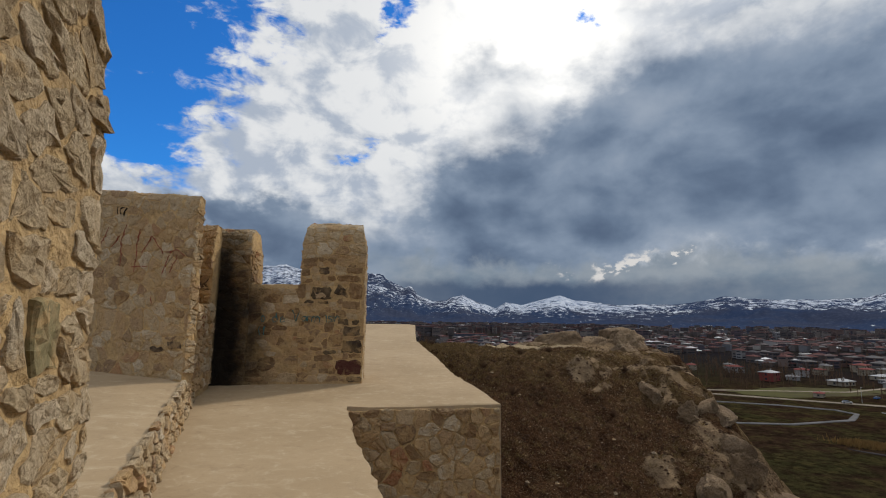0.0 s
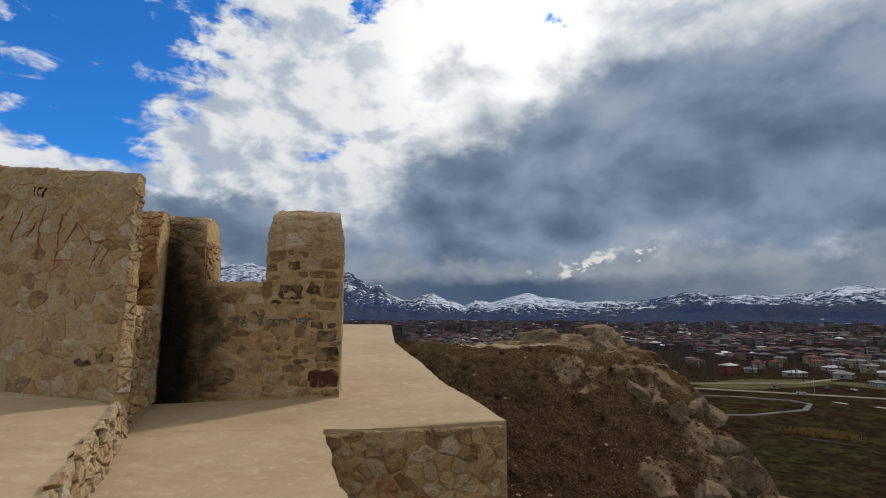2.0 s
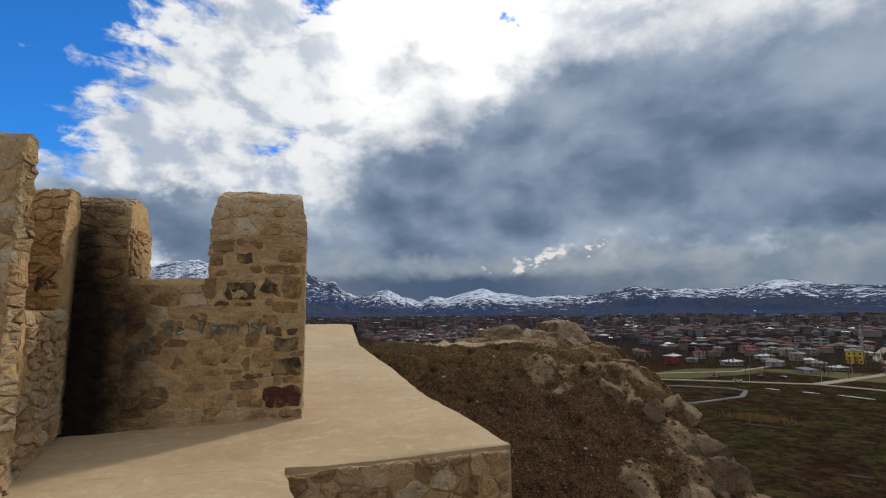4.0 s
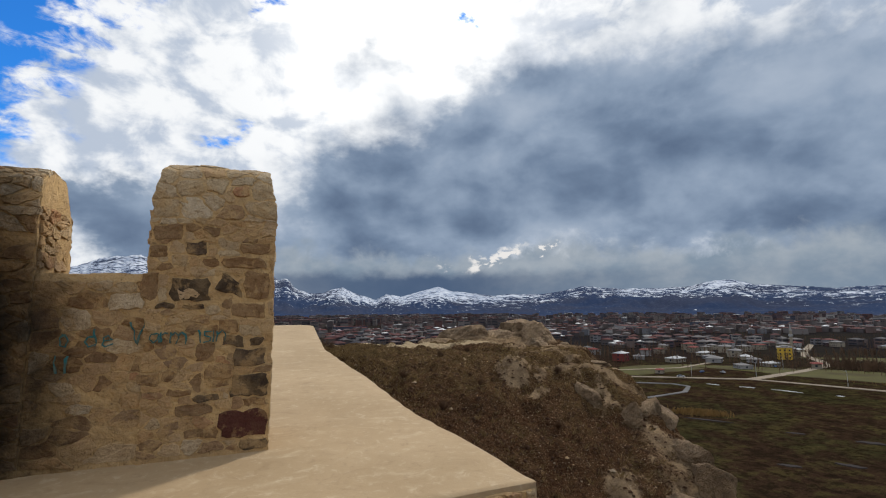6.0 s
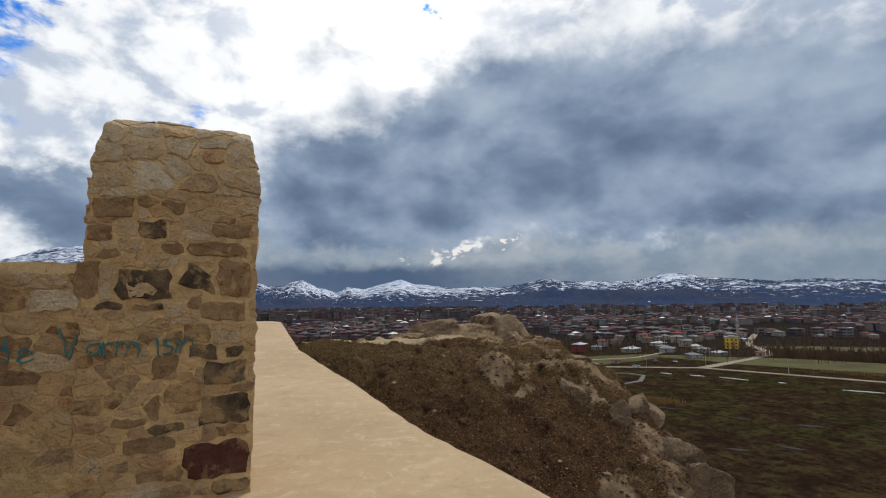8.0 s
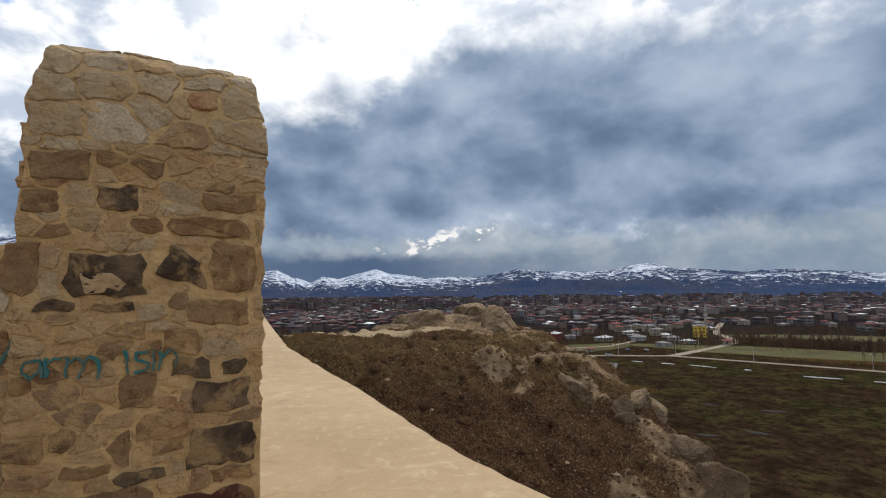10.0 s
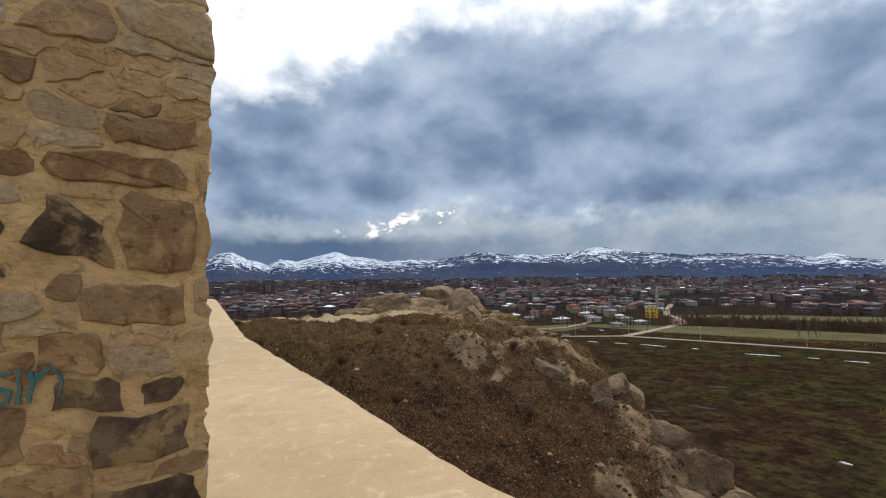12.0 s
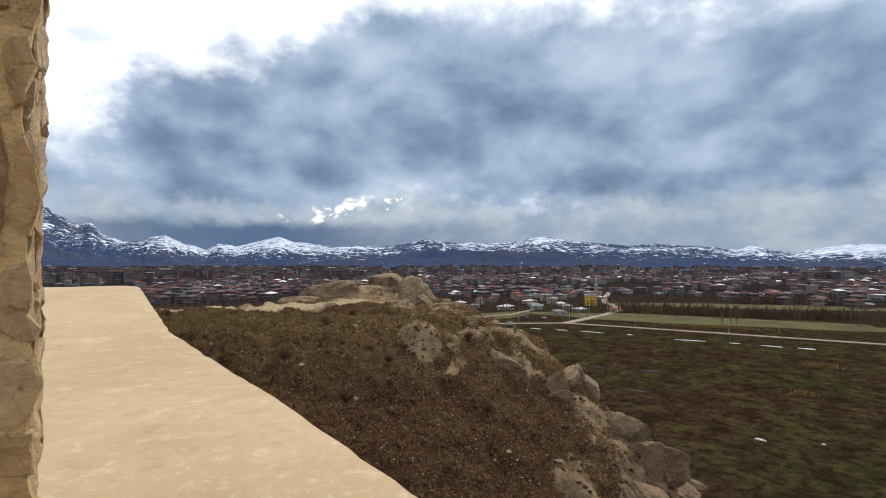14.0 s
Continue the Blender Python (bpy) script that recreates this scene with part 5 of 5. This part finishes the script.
def house(x, y, w, d, storeys, wall_mat, roof_mat, label, turn, rise=1.6):
    h = 2.9 * storeys
    base = new("house")
    part("wall", mesh_of("wall", *box(-w / 2, -d / 2, 0, w / 2, d / 2, h)), wall_mat, base)
    roof = part("roof", mesh_of("roof", *hip_roof(w, d, h, rise)), roof_mat, base)
    part("chimney", mesh_of("chimney", *box(w * 0.2, -0.3, h + 0.3, w * 0.2 + 0.6, 0.3, h + rise + 0.7)), mat_grey_plaster, roof)
    pane = mesh_of("window", *box(-0.65, -0.06, -0.7, 0.65, 0.06, 0.7))
    n = max(2, int(w / 3))
    for s in range(storeys):
        for k in range(n):
            for side in (-1, 1):
                if s == 0 and k == 0 and side == -1:
                    continue
                o = part("window", pane, mat_window, base)
                o.matrix_basis = pose(-w / 2 + w * (k + 0.5) / n, side * d / 2, 1.55 + 2.9 * s)
        for side in (-1, 1):
            o = part("window", pane, mat_window, base)
            o.matrix_basis = pose(side * w / 2, 0, 1.55 + 2.9 * s, 0, 0, 90)
    part("door", mesh_of("door", *box(-w / 2 + w * 0.5 / n - 0.5, -d / 2 - 0.06, 0, -w / 2 + w * 0.5 / n + 0.5, -d / 2 + 0.05, 2.1)), mat_bark, base)
    base.matrix_basis = pose(x, y, PLAIN + 0.3, 0, 0, turn)
    return tagged(base, label, "house", "houses of the village")


KIND = [
    house(226, 352, 11, 9, 2, mat_red_plaster, mat_white, "two-storey red plastered house with a white sheet roof", 35),
    house(259, 331, 13, 9, 1, mat_cream, mat_white, "low cream house with a white sheet roof", 20),
    house(286, 322, 12, 10, 1, mat_grey_plaster, mat_grey_roof, "low grey house with a grey sheet roof", 40),
    house(346, 420, 13, 10, 2, mat_cream, mat_pink_roof, "two-storey cream house with a red roof", 30),
    house(353, 383, 12, 10, 2, mat_cream, mat_grey_roof, "two-storey cream house with a grey roof", 45),
    house(321, 271, 9, 6, 1, mat_cream, mat_pink_roof, "small cream shed with a red roof beside the road", 40, 1.0),
    house(561, 385, 13, 10, 2, mat_grey_plaster, mat_pink_roof, "two-storey grey house with a red roof", 15),
]
rng = random.Random(21)
spots = [(250, 358, 2), (276, 281, 2), (301, 290, 1), (349, 405, 4), (380, 390, 4), (408, 401, 3), (300, 345, 2), (318, 362, 1), (330, 395, 3), (372, 420, 4), (395, 430, 6), (268, 380, 6), (296, 395, 3), (320, 425, 4), (420, 372, 1), (436, 398, 4), (310, 310, 2), (326, 330, 1), (334, 352, 4), (550, 335, 4), (584, 314, 1), (612, 297, 2), (620, 271, 4), (667, 262, 1), (645, 228, 2), (575, 360, 6), (600, 330, 4), (640, 300, 3), (690, 240, 4), (530, 372, 1), (505, 400, 4), (470, 415, 6), (455, 440, 3), (230, 400, 6), (205, 420, 3), (245, 430, 4), (180, 440, 6), (590, 280, 1), (206, 281, 5)]
for x, y, k in spots:
    copy_thing(KIND[k], pose(x + rng.uniform(-4, 4), y + rng.uniform(-4, 4), PLAIN + 0.3, 0, 0, rng.uniform(0, 90)) @ Matrix.Scale(rng.uniform(0.65, 0.95), 4))


def prism(radius0, radius1, z0, z1, m=12):
    v = [(radius0 * math.cos(2 * math.pi * i / m), radius0 * math.sin(2 * math.pi * i / m), z0) for i in range(m)]
    v += [(radius1 * math.cos(2 * math.pi * i / m), radius1 * math.sin(2 * math.pi * i / m), z1) for i in range(m)]
    return v, [(i, (i + 1) % m, m + (i + 1) % m, m + i) for i in range(m)] + [tuple(range(m))[::-1], tuple(range(m, 2 * m))]


def landmark():
    hall = new("tall_building")
    part("wall", mesh_of("wall", *box(-7, -6, 0, 7, 6, 11.5)), mat_yellow, hall)
    part("roof", mesh_of("roof", *joined([box(-7.4, -6.4, 11.5, 7.4, 6.4, 12.0), box(-3, -3, 12.0, 3, 3, 13.2)])), mat_grey_plaster, hall)
    pane = mesh_of("window", *box(-0.7, -0.06, -0.8, 0.7, 0.06, 0.8))
    for s in range(3):
        for k in range(4):
            for side in (-1, 1):
                part("window", pane, mat_window, hall).matrix_basis = pose(-5.2 + 3.5 * k, side * 6, 2 + 3.5 * s)
                if k < 3:
                    part("window", pane, mat_window, hall).matrix_basis = pose(side * 7, -3.8 + 3.8 * k, 2 + 3.5 * s, 0, 0, 90)
    hall.matrix_basis = pose(352, 322, PLAIN + 0.3, 0, 0, 45) @ Matrix.Scale(0.8, 4)
    tagged(hall, "square yellow plastered building by the village road", "building")
    tower = new("minaret")
    part("shaft", mesh_of("shaft", *joined([prism(1.5, 1.4, 0, 4), prism(1.15, 1.0, 4, 22)])), mat_cream, tower)
    part("balcony", mesh_of("balcony", *joined([prism(1.1, 1.7, 17.2, 18.0), prism(1.7, 1.7, 18.0, 18.9)])), mat_white, tower)
    part("spire", mesh_of("spire", *prism(1.15, 0.05, 22, 28)), mat_grey_plaster, tower)
    tower.matrix_basis = pose(363, 325, PLAIN + 0.3)
    tagged(tower, "slim pale stone minaret with one balcony", "minaret")


landmark()

# ---------- the far town and bare trees ----------


def far_town():
    r = random.Random(6)
    walls, roofs, glass = [], [], []

    def put(x, y, w, d, h, turn, flat):
        c, s = math.cos(turn), math.sin(turn)

        def place_all(vf):
            v, f = vf
            return [(x + a * c - b * s, y + a * s + b * c, PLAIN + 0.3 + z) for a, b, z in v], f
        walls.append(place_all(box(-w / 2, -d / 2, 0, w / 2, d / 2, h)))
        if flat:
            roofs.append(place_all(box(-w / 2 - 0.3, -d / 2 - 0.3, h, w / 2 + 0.3, d / 2 + 0.3, h + 0.5)))
        else:
            roofs.append(place_all(hip_roof(w, d, h, r.uniform(1.3, 2.4))))
        for k in range(int(h / 3) if math.hypot(x, y) < 720 or h > 14 else 0):
            for side in (-1, 1):
                if r.random() < 0.85:
                    glass.append(place_all(box(-w * 0.4, side * d / 2 - 0.08, 1 + 3 * k, w * 0.4, side * d / 2 + 0.08, 2.3 + 3 * k)))
                if r.random() < 0.6:
                    glass.append(place_all(box(side * w / 2 - 0.08, -d * 0.35, 1 + 3 * k, side * w / 2 + 0.08, d * 0.35, 2.3 + 3 * k)))

    made = 0
    while made < 8000:
        az = r.uniform(-30, 80)
        d = 540 + 2050 * r.random() ** 1.0
        if az > 52 and d < 560:
            continue
        x, y = d * math.sin(radians(az)), d * math.cos(radians(az))
        if noise.noise(Vector((x / 170, y / 170, 4.2))) < 0.25 * (1 - min(1.0, (d - 430) / 700)) - 0.2:
            continue
        if d < 520 and 25 < az < 50:
            continue
        block_town = az < 22 and d > 1000 and r.random() < 0.35 or d > 1200 and r.random() < 0.15
        if block_town:
            put(x, y, r.uniform(14, 26), r.uniform(12, 18), 3 * r.randint(4, 7), r.uniform(0, 1.6), True)
        else:
            put(x, y, r.uniform(7.5, 13), r.uniform(7, 10), 3 * r.choice((1, 1, 2, 2, 3)), r.uniform(0, 1.6), r.random() < 0.2)
        made += 1
    for k in range(26):
        az, d = r.uniform(-10, 60), r.uniform(850, 2200)
        put(d * math.sin(radians(az)), d * math.cos(radians(az)), r.uniform(40, 85), r.uniform(18, 28), r.uniform(7, 11), r.uniform(0, 1.6), True)
    for k in range(60):
        az, d = r.uniform(-14, 8), r.uniform(1450, 2050)
        put(d * math.sin(radians(az)), d * math.cos(radians(az)), r.uniform(14, 24), r.uniform(12, 18), 3 * r.randint(5, 8), r.uniform(0, 1.6), True)
    tagged(part("far_houses", mesh_of("far_houses", *joined(walls)), mat_far_wall), "walls of the crowded low town across the plain", "town", kind="stuff")
    tagged(part("far_roofs", mesh_of("far_roofs", *joined(roofs)), mat_far_roof), "red, grey and white roofs of the far town", "town", kind="stuff")
    tagged(part("far_windows", mesh_of("far_windows", *joined(glass)), mat_window), "rows of dark windows in the far town", "town", kind="stuff")


far_town()


def bare_trees():
    r = random.Random(31)
    verts, faces = [], []

    def spike(o, d, l, w):
        n0 = len(verts)
        side = d.cross(Vector((0.3, 0.7, 0.2))).normalized()
        other = d.cross(side)
        tip = o + d * l
        verts.extend([o + side * w, o - side * w * 0.5 + other * w * 0.87, o - side * w * 0.5 - other * w * 0.87, tip])
        faces.extend([(n0, n0 + 1, n0 + 3), (n0 + 1, n0 + 2, n0 + 3), (n0 + 2, n0, n0 + 3)])

    def tree(x, y, h, spread, twigs):
        base = Vector((x, y, PLAIN))
        spike(base, Vector((r.gauss(0, 0.03), r.gauss(0, 0.03), 1)).normalized(), h, 0.15)
        for k in range(twigs):
            t = r.uniform(0.12, 0.9)
            a = r.uniform(0, 6.28)
            d = Vector((math.cos(a) * spread, math.sin(a) * spread, 1.0)).normalized()
            spike(base + Vector((0, 0, h * t)), d, h * r.uniform(0.15, 0.42), 0.085)

    rows = [((330, 268), (362, 215), 300), ((362, 215), (420, 150), 420), ((345, 262), (420, 160), 300), ((420, 155), (470, 80), 160), ((440, 300), (560, 200), 200), ((200, 372), (262, 392), 90), ((420, 330), (520, 300), 120), ((560, 300), (680, 190), 160)]
    for (a, b), (c, d), n in rows:
        for k in range(n):
            t = r.random()
            if noise.noise(Vector((t * 9, a * 0.1, 0))) < -0.25:
                continue
            tree(a + (c - a) * t + r.gauss(0, 3.5), b + (d - b) * t + r.gauss(0, 3.5), r.uniform(4.0, 10.0) * (0.75 + 0.5 * noise.noise(Vector((t * 14, b * 0.1, 3)))), r.uniform(0.3, 0.8), 46)
    for k in range(5200):
        az, d = r.uniform(-28, 80), 400 + 1500 * r.random() ** 1.5
        x, y = d * math.sin(radians(az)), d * math.cos(radians(az))
        if noise.noise(Vector((x / 120, y / 120, 9.1))) < -0.05:
            continue
        tree(x, y, r.uniform(5, 11), r.uniform(0.3, 0.7), 14)
    for k in range(420):
        az, d = r.uniform(22, 62), r.uniform(365, 540)
        x, y = d * math.sin(radians(az)), d * math.cos(radians(az))
        if noise.noise(Vector((x / 45, y / 45, 2.1))) > -0.1:
            tree(x, y, r.uniform(4, 9), r.uniform(0.3, 0.7), 30)
    for x, y, h in ((252, 352, 11), (285, 300, 9), (330, 300, 8), (240, 300, 6), (372, 330, 10), (262, 310, 5)):
        tree(x, y, h, 0.6, 60)
    tagged(part("bare_trees", mesh_of("bare_trees", verts, faces), mat_bark), "leafless brown poplars and orchard trees round the village", "trees", kind="stuff")


bare_trees()

# ---------- vehicles and lamps by the village ----------


def car(x, y, turn, mat, label):
    base = new("car")
    lower = [(-2.1, 0.35), (-2.15, 0.8), (-1.9, 0.95), (1.2, 1.0), (2.0, 0.85), (2.15, 0.55), (2.1, 0.35)]
    upper = [(-1.75, 0.95), (-1.4, 1.42), (0.3, 1.45), (1.1, 0.99)]

    def extruded(outline, half, top_half):
        zs = [z for _, z in outline]
        lo, hi = min(zs), max(zs)
        verts = []
        for side in (-1, 1):
            for px, pz in outline:
                k = half + (top_half - half) * (pz - lo) / (hi - lo)
                verts.append((px, side * k, pz))
        m = len(outline)
        return verts, [tuple(range(m)), tuple(range(2 * m - 1, m - 1, -1))] + [(i, m + i, m + (i + 1) % m, (i + 1) % m) for i in range(m)]
    part("body", mesh_of("body", *extruded(lower, 0.85, 0.82)), mat, base)
    part("cabin", mesh_of("cabin", *extruded(upper, 0.78, 0.62)), mat_window, base)
    tyre = prism(0.33, 0.33, -0.1, 0.1, 14)
    tyre_mesh = mesh_of("wheel", *tyre)
    for wx in (-1.35, 1.35):
        for wy in (-0.78, 0.78):
            part("wheel", tyre_mesh, mat_dark_rubber, base).matrix_basis = pose(wx, wy, 0.33, 90, 0, 0)
    base.matrix_basis = pose(x, y, Z1 + 0.02, 0, 0, turn)
    tagged(base, label, "car", "cars by the village road")


mat_dark_rubber = plain_material("dark_rubber", (0.02, 0.02, 0.02), (0.03, 0.03, 0.03), 2.0)
mat_blue_paint = plain_material("blue_paint", (0.03, 0.10, 0.28), (0.03, 0.08, 0.22), 0.6, 0.35, 0.5)
mat_silver_paint = plain_material("silver_paint", (0.42, 0.43, 0.44), (0.34, 0.35, 0.36), 0.6, 0.35, 0.5)
car(233, 274, 30, mat_blue_paint, "blue car parked beside the village road")
car(205, 259, -30, mat_silver_paint, "silver car parked on the gravel road")
car(243, 268, 70, mat_silver_paint, "silver car parked beside the village lane")
car(300, 283, 40, mat_blue_paint, "blue car on the side street")


def street_lamp(x, y, turn):
    base = new("street_lamp")
    part("pole", mesh_of("pole", *prism(0.10, 0.06, 0, 8, 8)), mat_silver_paint, base)
    arm = part("arm", mesh_of("arm", *box(0, -0.05, 7.8, 1.6, 0.05, 7.92)), mat_silver_paint, base)
    part("lamp_head", mesh_of("lamp_head", *box(1.3, -0.16, 7.70, 2.0, 0.16, 7.82)), mat_grey_plaster, arm)
    base.matrix_basis = pose(x, y, PLAIN + 0.1, 0, 0, turn)
    tagged(base, "thin grey street lamp beside the village road", "street lamp", "street lamps")


for x, y, t in ((215, 262, 40), (250, 250, 60), (290, 268, 60), (330, 284, 50), (262, 206, 120), (284, 160, 120)):
    street_lamp(x, y, t)
